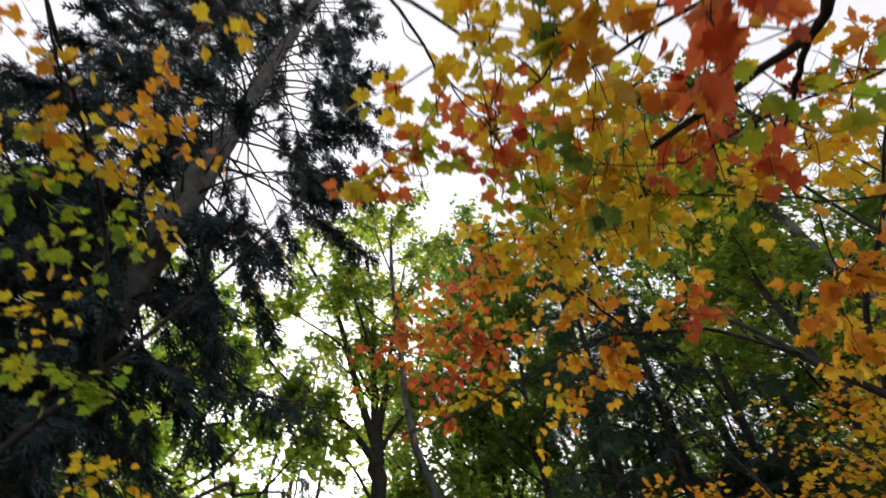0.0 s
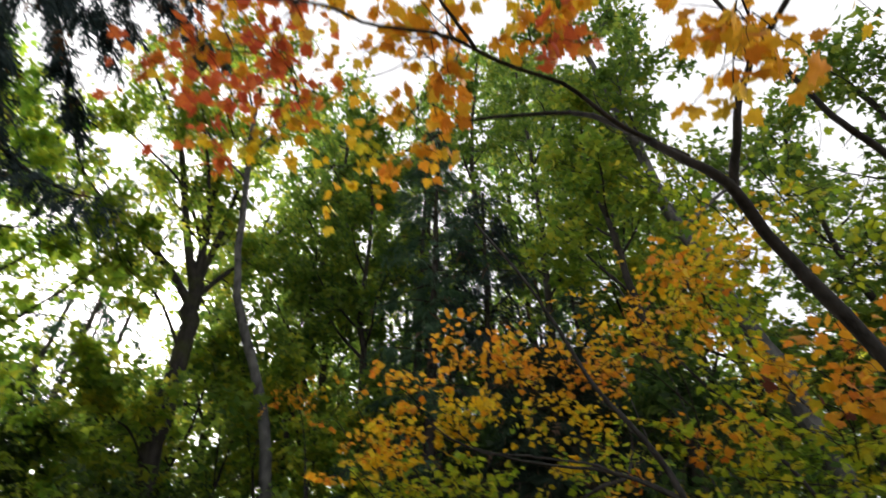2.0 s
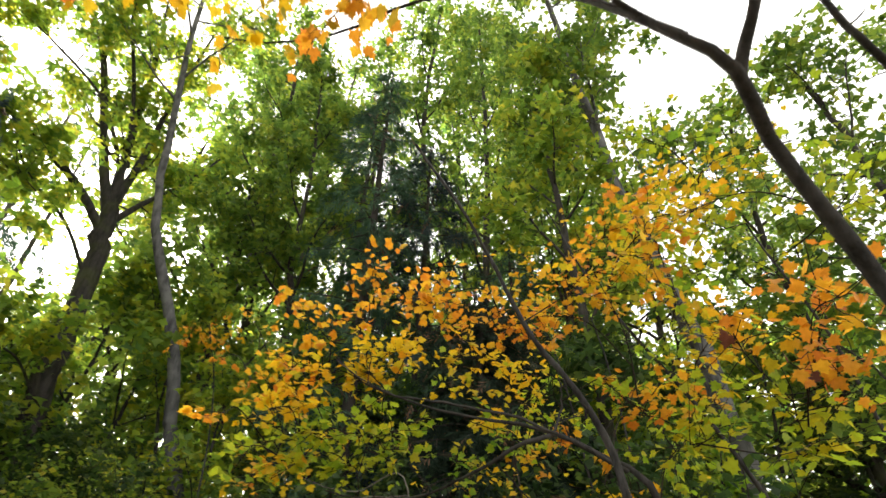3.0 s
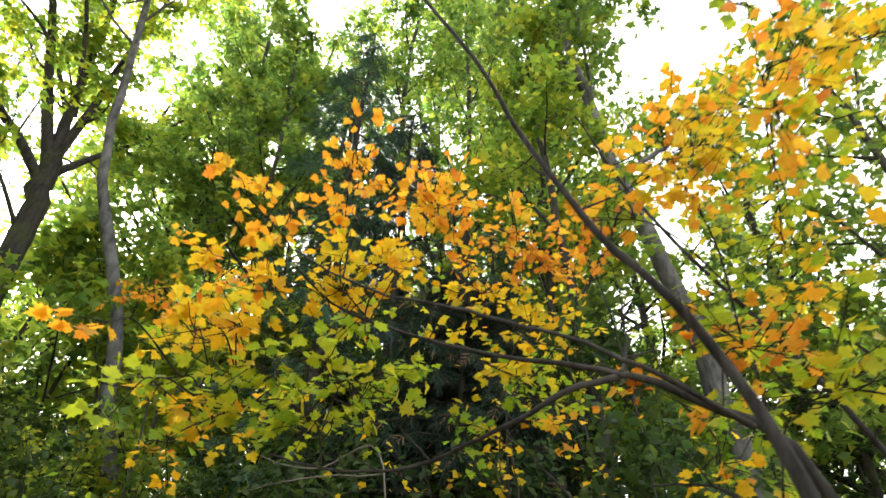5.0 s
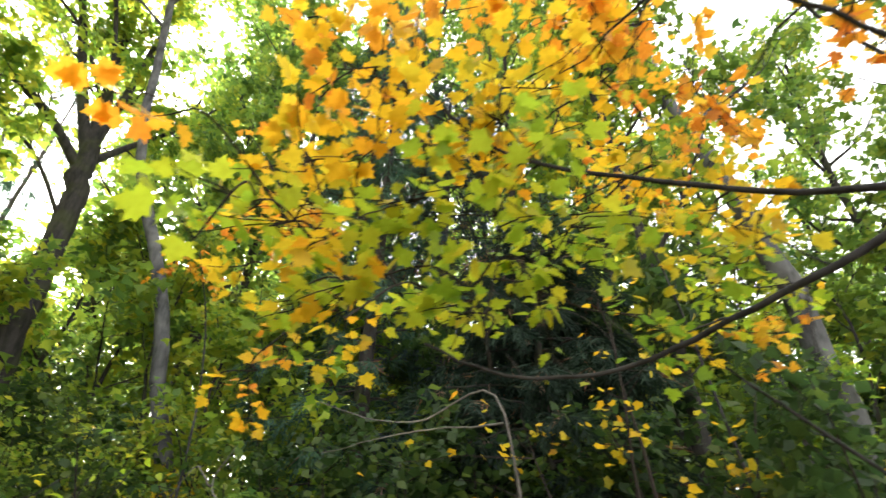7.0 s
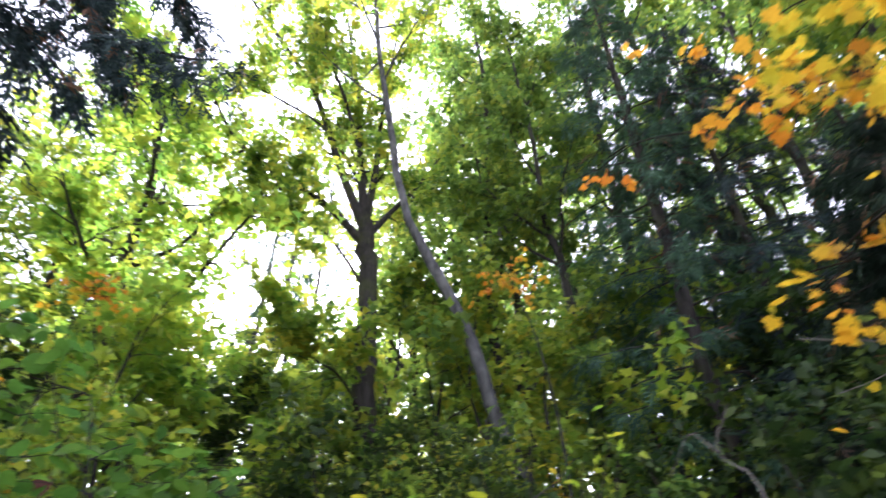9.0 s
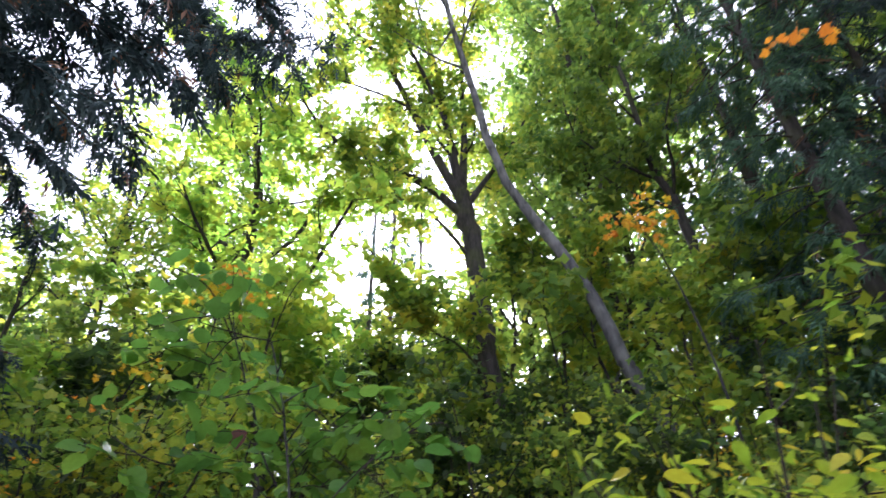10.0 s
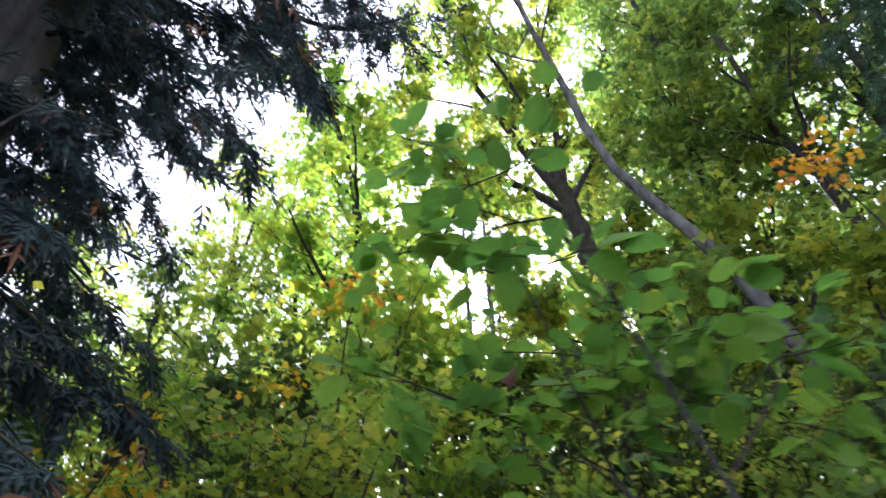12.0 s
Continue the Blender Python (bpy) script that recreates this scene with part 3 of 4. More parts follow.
FAN_B = [
    (1.51, 4.86, 2.22, 0.20, 14, "lime"),
    (2.96, 4.70, 3.55, 0.35, 40, "orange"),
    (2.93, 4.99, 3.28, 0.30, 25, "gold"),
    (3.05, 3.77, 3.45, 0.35, 30, "gold"),
    (3.26, 3.59, 3.60, 0.40, 35, "gold"),
    (3.24, 3.32, 3.39, 0.35, 30, "lime"),
    (3.78, 3.67, 3.26, 0.50, 40, "lime"),
    (3.25, 3.65, 2.53, 0.30, 18, "orange"),
    (3.21, 3.94, 2.83, 0.30, 20, "orange"),
    (2.85, 4.01, 2.39, 0.07, 5, "orange"),
    (3.07, 3.96, 2.38, 0.15, 8, "orange"),
    (2.75, 5.03, 2.53, 0.25, 18, "lime"),
    (2.86, 4.62, 2.62, 0.20, 16, "gold"),
    (3.50, 4.16, 2.14, 0.25, 16, "gold"),
    (1.12, 4.76, 2.47, 0.12, 7, "orange"),
    (2.19, 5.10, 2.56, 0.20, 14, "lime"),
    (2.40, 4.93, 2.69, 0.20, 14, "lime"),
    (2.02, 5.21, 2.43, 0.18, 12, "lime"),
    (2.62, 4.84, 3.02, 0.20, 14, "gold"),
    (2.95, 4.80, 2.67, 0.20, 12, "lime"),
    (3.20, 4.72, 2.65, 0.20, 12, "lime"),
    (2.93, 5.17, 2.52, 0.20, 12, "gold"),
    (1.85, 4.67, 3.49, 0.18, 14, "orange"),
    (2.07, 4.63, 3.44, 0.20, 16, "orange"),
    (2.28, 4.57, 3.39, 0.18, 14, "orange"),
    (2.41, 4.49, 3.38, 0.16, 10, "orange"),
    (2.15, 4.83, 3.03, 0.20, 16, "gold"),
    (2.01, 4.98, 2.90, 0.20, 14, "gold"),
    (3.08, 4.73, 3.03, 0.20, 12, "gold"),
    (1.35, 5.44, 2.40, 0.14, 8, "gold"),
    (1.57, 5.32, 2.39, 0.14, 9, "lime"),
    (3.65, 5.06, 2.51, 0.30, 18, "orange"),
]
RIGHT_FAN = [
    (2.96, 3.21, 3.27, 0.40, 26, "orange"),
    (2.99, 3.00, 3.42, 0.40, 22, "gold"),
    (3.18, 3.02, 2.72, 0.40, 28, "gold"),
    (3.19, 2.66, 2.58, 0.35, 28, "orange"),
    (3.02, 2.43, 2.63, 0.35, 24, "orange"),
    (3.34, 2.94, 2.45, 0.40, 30, "lime"),
    (3.32, 3.42, 2.35, 0.40, 30, "lime"),
    (3.41, 2.95, 2.21, 0.40, 30, "lime"),
    (3.16, 3.79, 2.67, 0.30, 20, "lime"),
    (3.63, 2.46, 3.42, 0.50, 35, "lime"),
    (3.75, 2.61, 4.05, 0.50, 35, "lime"),
    (3.34, 3.27, 4.45, 0.50, 30, "lime"),
    (3.54, 3.05, 4.08, 0.50, 30, "gold"),
    (2.81, 4.07, 3.23, 0.30, 20, "orange"),
    (3.02, 3.71, 3.45, 0.35, 25, "orange"),
    (3.80, 4.06, 2.45, 0.40, 26, "lime"),
    (3.47, 3.95, 4.13, 0.30, 24, "orange"),
    (3.73, 3.74, 4.24, 0.30, 24, "gold"),
    (3.78, 3.50, 3.96, 0.35, 28, "gold"),
    (3.79, 3.96, 3.96, 0.30, 24, "gold"),
    (3.64, 3.27, 3.84, 0.35, 26, "lime"),
    (3.97, 3.60, 3.71, 0.30, 24, "lime"),
    (3.98, 4.25, 4.08, 0.30, 18, "gold"),
    (4.15, 3.94, 3.70, 0.30, 20, "lime"),
    (4.02, 3.65, 3.25, 0.30, 20, "gold"),
    (4.32, 4.27, 3.21, 0.25, 18, "gold"),
    (4.22, 3.99, 2.92, 0.25, 16, "orange"),
    (3.95, 3.64, 4.61, 0.30, 20, "gold"),
    (2.92, 2.85, 2.65, 0.03, 1, "dead"),
    (2.97, 2.71, 2.44, 0.03, 1, "dead"),
]
FAN_C = [
    (1.58, 5.87, 3.05, 0.28, 24, "orange"),
    (1.61, 5.71, 2.85, 0.25, 20, "gold"),
    (1.52, 6.03, 3.27, 0.20, 12, "gold"),
    (1.41, 6.20, 3.20, 0.10, 8, "orange"),
    (1.53, 6.14, 2.47, 0.14, 12, "orange"),
    (1.46, 6.26, 2.37, 0.08, 4, "gold"),
    (1.58, 5.92, 2.49, 0.10, 6, "orange"),
    (1.29, 6.24, 3.78, 0.15, 6, "orange"),
    (1.63, 6.20, 2.21, 0.08, 5, "gold"),
    (1.14, 6.85, 3.60, 0.20, 6, "orange"),
    (1.41, 4.85, 2.48, 0.20, 9, "gold"),
    (1.52, 4.88, 2.36, 0.20, 8, "gold"),
    (1.60, 5.64, 3.28, 0.25, 18, "gold"),
    (1.72, 5.82, 3.05, 0.20, 16, "orange"),
    (2.10, 5.94, 2.75, 0.22, 12, "gold"),
    (2.12, 5.59, 2.73, 0.30, 16, "lime"),
]
FAN_D = [
    (1.39, 4.98, 2.60, 0.22, 12, "gold"),
    (1.37, 4.94, 2.36, 0.22, 12, "lime"),
    (1.50, 5.21, 2.67, 0.20, 10, "gold"),
    (1.55, 5.17, 2.48, 0.22, 12, "lime"),
    (1.57, 5.14, 2.31, 0.20, 10, "gold"),
    (1.76, 5.52, 2.46, 0.20, 8, "gold"),
    (1.30, 4.83, 2.33, 0.20, 10, "lime"),
    (2.48, 4.75, 3.69, 0.28, 22, "orange"),
    (3.16, 4.74, 3.46, 0.30, 24, "orange"),
    (2.98, 4.96, 2.78, 0.25, 18, "gold"),
    (3.24, 4.85, 2.93, 0.25, 18, "gold"),
    (2.21, 4.82, 3.26, 0.20, 14, "gold"),
    (2.04, 4.96, 2.95, 0.25, 20, "gold"),
    (3.19, 4.96, 2.65, 0.20, 12, "lime"),
    (2.26, 5.10, 2.62, 0.25, 18, "lime"),
    (3.50, 5.33, 3.46, 0.24, 16, "gold"),
    (3.70, 5.26, 3.26, 0.24, 16, "lime"),
    (3.78, 5.01, 3.38, 0.24, 16, "gold"),
    (3.67, 5.49, 3.05, 0.24, 16, "lime"),
    (3.86, 5.32, 2.93, 0.24, 16, "lime"),
    (3.95, 5.09, 3.04, 0.24, 16, "lime"),
    (3.22, 5.37, 3.71, 0.24, 16, "gold"),
    (2.98, 5.45, 3.84, 0.24, 16, "orange"),
    (3.55, 4.89, 3.74, 0.24, 16, "orange"),
    (2.98, 5.75, 3.55, 0.24, 16, "lime"),
]
SIDE = [
    (-1.56, 0.92, 3.37, 0.35, 26, "gold"),
    (-1.38, 1.36, 3.52, 0.30, 26, "gold"),
    (-1.26, 1.17, 3.71, 0.22, 20, "orange"),
    (-1.53, 1.43, 3.36, 0.30, 26, "lime"),
    (-1.66, 1.17, 3.28, 0.30, 22, "lime"),
    (-1.65, 2.02, 2.98, 0.22, 18, "lime"),
    (-1.51, 2.14, 2.97, 0.12, 8, "lime"),
    (-1.59, 2.47, 2.76, 0.30, 20, "gold"),
    (-1.83, 1.73, 3.13, 0.20, 14, "gold"),
    (-0.47, 0.58, 3.57, 0.12, 5, "gold"),
    (-1.28, 0.94, 3.81, 0.10, 5, "orange"),
    (-1.16, 2.91, 2.73, 0.30, 20, "lime"),
    (-1.16, 3.03, 2.47, 0.20, 12, "gold"),
    (-1.74, 1.74, 2.83, 0.20, 12, "lime"),
    (-1.49, 0.77, 3.49, 0.25, 10, "orange"),
]
HAZEL = [
    (-1.11, 7.18, 1.98, 0.22, 9, "fresh"),
    (-0.90, 7.29, 1.93, 0.22, 9, "fresh"),
    (-0.75, 7.25, 1.97, 0.18, 7, "fresh"),
    (-1.06, 7.24, 1.81, 0.22, 9, "fresh"),
    (-0.88, 7.25, 1.72, 0.22, 8, "fresh"),
    (-1.27, 7.22, 1.87, 0.20, 8, "fresh"),
    (-1.61, 7.16, 1.85, 0.22, 8, "fresh"),
    (-0.66, 7.38, 1.83, 0.20, 7, "fresh"),
    (-1.51, 7.23, 1.70, 0.22, 8, "fresh"),
    (-1.26, 7.22, 1.71, 0.20, 7, "fresh"),
    (-1.61, 7.19, 2.08, 0.02, 1, "dead"),
    (-1.38, 6.66, 2.35, 0.22, 13, "fresh"),
    (-1.52, 6.77, 2.18, 0.20, 13, "fresh"),
    (-1.72, 6.64, 2.16, 0.16, 7, "fresh"),
    (-1.89, 6.76, 1.93, 0.18, 8, "fresh"),
    (-1.31, 6.60, 1.97, 0.10, 6, "fresh"),
    (-1.30, 7.08, 1.93, 0.25, 16, "fresh"),
    (-0.88, 7.00, 1.82, 0.18, 8, "fresh"),
    (-1.15, 7.17, 2.01, 0.25, 12, "fresh"),
    (-1.70, 6.59, 2.58, 0.20, 9, "fresh"),
    (-1.49, 7.28, 1.90, 0.30, 16, "fresh"),
    (-1.15, 7.26, 1.77, 0.30, 14, "fresh"),
]


def single_leaf(shape, pal, seed):
    g = np.random.default_rng(seed)
    v = np.array(shape[0], float)
    v[:, 2] += g.normal(0, 0.25) * v[:, 0] ** 2 + g.normal(-0.1, 0.15) * v[:, 1] ** 2 + g.normal(0, 0.012, len(v))
    return mesh_of("leaf", v, [np.array(shape[1])], LEAF_ONE[pal])


def near_maple(name, label, base, stems, sprays, seed, size=0.074, shape=MAPLE, singles=300, more=1.9, category="tree", bark=None, stem_name="stem", stalk=0.03, hang=0.55, split=False):
    """A slender many-stemmed tree close to the path. Its leaves sit in pairs along fine twigs, the first ones as leaves of their own."""
    g = np.random.default_rng(seed)
    base = np.array(base, float)
    root = new(name)
    root.location = base
    tagged(root, label, category)
    joints = []
    for ctrl, r0, r1 in stems:
        c = smooth_line(np.array(ctrl, float) - base, 30)
        c[1:] += np.cumsum(g.normal(0, 0.003, (29, 3)), axis=0)
        w = Wood()
        w.tube(c, r0, r1, 10, g, 0.04, 0.6)
        for k in range(7 if sprays else 0):
            i = g.integers(4, 28)
            w.tube(wander(g, c[i], side_way(g, c[i + 1] - c[i], 60), g.uniform(0.05, 0.25), 5, 0.2, 0.03), 0.004, 0.0015, 4)
        child(stem_name, w.mesh(stem_name, bark or BARK_MAPLE), root)
        joints.append(c[6:])
    joints = np.vstack(joints)
    kinds = {}
    sprays = sorted(sprays, key=lambda q: np.linalg.norm(joints + base - np.array(q[:3]), axis=1).min())
    for k, (x, y, z, reach, n, pal) in enumerate(sprays):
        n = int(n * more)
        c = np.array((x, y, z)) - base
        d = np.linalg.norm(joints - c, axis=1) + 0.5 * np.maximum(0, joints[:, 2] - c[2] + 0.05)
        near = np.argsort(d)[:40]
        near = near[d[near] < d.min() + 0.16]
        a = joints[near[g.integers(0, len(near))]]
        mid = (a + c) / 2 + g.normal(0, 0.06, 3) + np.array([0, 0, 0.05])
        line = smooth_line([a, mid, c], 12)
        joints = np.vstack([joints, line[3:]])
        w = Wood()
        far = np.linalg.norm(c - a)
        w.tube(line, 0.003 + 0.003 * far, 0.0022, 5)
        spots, twigs = [], []
        out = unit(c - a)
        m = max(2, n // 5)
        for t in range(m):
            way = unit(out * 0.5 + g.normal(size=3) * np.array([1, 1, 0.55]))
            s = line[g.integers(7, 12)]
            tw = wander(g, s, way, reach * g.uniform(0.6, 1.35), 6, 0.16, -0.03)
            twigs.append(tw)
            if not split:
                w.tube(tw, 0.0026, 0.0012, 4)
            spots += [(tw[j], way) for j in range(1, 6)]
        twig = child("branchlet", w.mesh("branchlet", TWIG), root)
        for tw in twigs if split else ():
            one = Wood()
            one.tube(tw, 0.0026, 0.0012, 4)
            child("twig", one.mesh("twig", TWIG), twig)
        for t in range(n):
            p, way = spots[(t * 7 + g.integers(0, 3)) % len(spots)]
            tip = unit(way * 0.5 + g.normal(size=3) * np.array([0.8, 0.8, 0.3]) + np.array([0, 0, -hang]))
            up = unit(g.normal(0, 0.45, 3) + np.array([0, 0, 0.9]) - 0.35 * way)
            kinds.setdefault(pal, []).append((p + tip * stalk * g.uniform(0.5, 1.6), tip, up, size * g.uniform(0.62, 1.22), twig))
    order = list(kinds)
    share = singles / max(1, sum(len(v) for v in kinds.values()))
    for pal in order:
        rows = kinds[pal]
        m = min(len(rows), int(len(rows) * min(1, share)))
        forms = [single_leaf(shape, pal, seed + 10 * q) for q in range(4)]
        for q, (p, tip, up, s, twig) in enumerate(rows[:m]):
            y = Vector(tip).normalized()
            x = y.cross(Vector(up)).normalized()
            zz = x.cross(y)
            ob = child("leaf", forms[q % 4], twig)
            ob.matrix_local = Matrix.Translation(p) @ Matrix((x, y, zz)).transposed().to_4x4() @ Matrix.Scale(s, 4)
        rest = rows[m:]
        if rest:
            me = scatter("leaves", shape, np.array([q[0] for q in rest]), np.array([q[1] for q in rest]), np.array([q[2] for q in rest]), np.array([q[3] for q in rest]), LEAF[pal])
            child("leaves", me, root, kind="stuff")
    return root


near_maple("vine_maple", "slender vine maple with dark arching limb and orange autumn leaves", (3.2, 2.25, -0.02), [
    ([(3.2, 2.25, -0.05), (3.05, 2.2, 0.9), (2.75, 2.15, 1.85), (2.46, 2.13, 2.41), (2.22, 2.12, 2.77), (2.03, 2.06, 2.94), (1.91, 2.13, 3.13), (1.84, 2.29, 3.47), (1.75, 2.49, 3.79), (1.56, 2.76, 4.01), (1.33, 3.02, 4.17), (1.07, 3.36, 4.17), (0.75, 3.60, 4.14), (0.37, 3.74, 4.12)], 0.042, 0.004),
    ([(2.05, 2.07, 2.92), (2.01, 1.93, 3.11), (2.01, 1.79, 3.29), (2.01, 1.55, 3.42), (1.99, 1.28, 3.59), (1.97, 1.01, 3.76)], 0.021, 0.007),
    ([(1.93, 2.12, 3.1), (1.86, 2.2, 3.27), (1.68, 2.22, 3.37), (1.43, 2.15, 3.39), (1.13, 2.12, 3.34), (0.84, 2.05, 3.26), (0.59, 2.02, 3.11), (0.42, 1.92, 2.96), (0.19, 1.88, 2.77), (-0.08, 1.76, 2.58), (-0.22, 1.48, 2.34)], 0.016, 0.003),
    ([(0.98, 2.08, 3.3), (0.72, 1.95, 3.5), (0.52, 1.8, 3.6), (0.45, 1.6, 3.75), (0.4, 1.4, 3.9)], 0.008, 0.003),
    ([(3.25, 2.2, -0.05), (3.15, 2.05, 1.6), (2.97, 1.92, 3.1), (2.72, 1.9, 3.45), (2.55, 1.9, 3.86), (2.3, 1.9, 4.5)], 0.028, 0.01),
], CANOPY_A + CANOPY_C, 11, size=0.064, more=2.4)

near_maple("vine_maple", "vine maple arching over the path with gold and orange leaves", (2.7, -0.2, 0.0), [
    ([(2.7, -0.2, -0.05), (2.5, 0.0, 1.4), (2.0, 0.15, 2.5), (1.4, 0.2, 2.82), (0.95, 0.29, 2.88), (0.95, 0.45, 2.90), (0.84, 0.63, 2.96), (0.67, 0.89, 3.04)], 0.032, 0.01),
    ([(0.95, 0.45, 2.90), (1.02, 0.65, 2.97), (1.04, 0.80, 3.01)], 0.012, 0.004),
    ([(2.2, 0.1, 2.2), (1.42, 0.52, 2.96), (1.24, 0.58, 2.96), (1.05, 0.70, 2.99), (0.86, 0.87, 3.02), (0.82, 0.94, 3.06)], 0.007, 0.003),
    ([(1.8, 0.15, 2.65), (1.1, 0.4, 3.4), (0.5, 0.9, 3.7), (-0.11, 0.46, 3.24), (-0.06, 0.60, 3.25), (0.03, 0.74, 3.25), (0.22, 0.87, 3.29)], 0.012, 0.003),
    ([(1.2, 0.22, 2.84), (0.47, 0.47, 3.06), (0.34, 0.62, 3.10), (0.27, 0.75, 3.11)], 0.01, 0.003),
    ([(2.2, 0.1, 2.2), (1.54, 1.04, 3.02), (1.32, 1.14, 3.15), (1.09, 1.24, 3.31), (0.91, 1.31, 3.43)], 0.006, 0.003),
], CANOPY_B, 17, size=0.064, more=2.4)

near_maple("vine_maple", "many-stemmed vine maple fanning out gold, orange and lime leaves", (2.95, 3.25, -0.02), [
    ([(2.9, 3.25, -0.05), (2.78, 3.33, 1.1), (2.75, 3.45, 1.95), (2.78, 3.56, 2.3), (2.68, 3.66, 2.6), (2.6, 3.78, 2.84), (2.52, 3.86, 3.05), (2.47, 4.02, 3.47), (2.36, 4.06, 3.72), (2.18, 4.08, 4.0), (1.9, 4.2, 4.5)], 0.027, 0.01),
    ([(3.05, 3.25, -0.05), (3.12, 3.4, 1.3), (3.04, 3.58, 2.1), (2.92, 3.74, 2.27), (2.83, 3.86, 2.37), (2.8, 4.02, 2.45), (2.75, 4.2, 2.53), (2.64, 4.37, 2.59), (2.48, 4.49, 2.63), (2.3, 4.62, 2.69), (2.15, 4.75, 2.77), (1.95, 4.85, 2.85), (1.72, 4.88, 3.0)], 0.025, 0.005),
    ([(2.81, 4.02, 2.44), (2.66, 4.15, 2.38), (2.55, 4.35, 2.28), (2.5, 4.6, 2.24), (2.47, 4.85, 2.21), (2.3, 5.02, 2.18), (2.1, 5.08, 2.17), (1.85, 5.03, 2.17)], 0.015, 0.004),
    ([(2.98, 3.66, 2.2), (2.7, 3.78, 2.34), (2.5, 3.9, 2.44), (2.26, 3.97, 2.47), (2.0, 4.03, 2.48), (1.86, 4.1, 2.5), (1.74, 4.22, 2.58), (1.6, 4.4, 2.75)], 0.012, 0.003),
    ([(2.8, 4.0, 2.45), (2.9, 4.0, 2.62), (2.95, 4.05, 2.8)], 0.01, 0.004),
], FAN_A + FAN_B + FAN_C + FAN_D, 23, size=0.055, more=1.85, hang=0.14)

near_maple("vine_maple", "bushy vine maple with lime, gold and orange leaves", (4.5, 3.3, -0.02), [
    ([(4.5, 3.3, -0.05), (4.3, 3.5, 1.4), (4.0, 3.8, 2.6), (3.6, 4.2, 3.7), (3.3, 4.4, 4.6)], 0.03, 0.006),
    ([(4.55, 3.25, -0.05), (4.5, 3.1, 1.5), (4.2, 3.0, 2.8), (3.9, 3.1, 3.8)], 0.026, 0.006),
    ([(4.5, 3.35, -0.05), (4.1, 4.0, 1.0), (3.6, 4.7, 1.9), (3.2, 5.2, 2.6)], 0.02, 0.005),
    ([(4.45, 3.3, -0.05), (4.1, 3.45, 1.1), (3.34, 3.85, 1.98), (3.28, 3.94, 2.07), (3.25, 4.09, 2.15), (3.2, 4.3, 2.17)], 0.012, 0.004),
], RIGHT_FAN, 29, size=0.057, more=2.9, hang=0.3)

near_maple("vine_maple", "leaning vine maple with pale branch and yellow-green leaves", (-3.3, 2.4, -0.02), [
    ([(-3.3, 2.4, -0.05), (-3.0, 2.5, 1.3), (-2.4, 2.5, 2.6), (-1.6, 2.3, 3.6), (-0.9, 2.0, 4.4)], 0.045, 0.008),
    ([(-1.9, 2.4, 3.3), (-1.7, 1.6, 3.6), (-1.42, 0.52, 3.49), (-1.43, 0.68, 3.43), (-1.49, 0.84, 3.46)], 0.012, 0.004),
    ([(-3.35, 2.45, -0.05), (-3.1, 2.7, 1.4), (-1.27, 2.61, 2.66), (-1.08, 2.79, 2.79), (-0.89, 2.96, 2.88)], 0.03, 0.006),
], SIDE, 37, size=0.055, more=2.3)

near_maple("hazel_sapling", "green hazel sapling with broad rounded leaves beside the path", (-0.75, 6.55, 0.0), [
    ([(-0.75, 6.55, -0.05), (-0.8, 6.6, 0.8), (-1.29, 7.19, 1.59), (-1.34, 7.14, 1.76), (-1.37, 7.03, 1.91), (-1.5, 6.75, 2.5)], 0.012, 0.003),
    ([(-0.77, 6.57, -0.05), (-0.95, 6.75, 0.9), (-1.15, 6.85, 1.8), (-1.3, 6.85, 2.3)], 0.01, 0.003),
], HAZEL, 51, size=0.088, shape=OVAL, more=2.0, hang=0.2, split=True, category="sapling")


near_maple("dead_sapling", "dead pale leafless sapling with thin crooked twigs", (3.1, 6.2, 0.0), [
    ([(3.1, 6.2, -0.05), (3.05, 6.25, 1.3), (2.97, 6.37, 2.62), (2.7, 6.81, 2.57), (2.48, 7.1, 2.62), (2.19, 7.34, 2.75)], 0.011, 0.003),
    ([(2.99, 6.35, 2.5), (2.59, 6.94, 2.49), (2.25, 7.31, 2.42)], 0.007, 0.002),
], [], 61, category="sapling", bark=TWIG_PALE)
near_maple("dead_sapling", "short dead pale sapling with forked twig", (1.8, 7.4, 0.1), [
    ([(1.8, 7.4, 0.0), (1.78, 7.42, 1.2), (1.76, 7.43, 1.97), (1.65, 7.54, 2.18), (1.72, 7.46, 2.4)], 0.012, 0.003),
    ([(1.66, 7.52, 2.2), (1.55, 7.6, 2.3), (1.44, 7.76, 2.12)], 0.007, 0.002),
], [], 63, category="sapling", bark=TWIG_PALE)

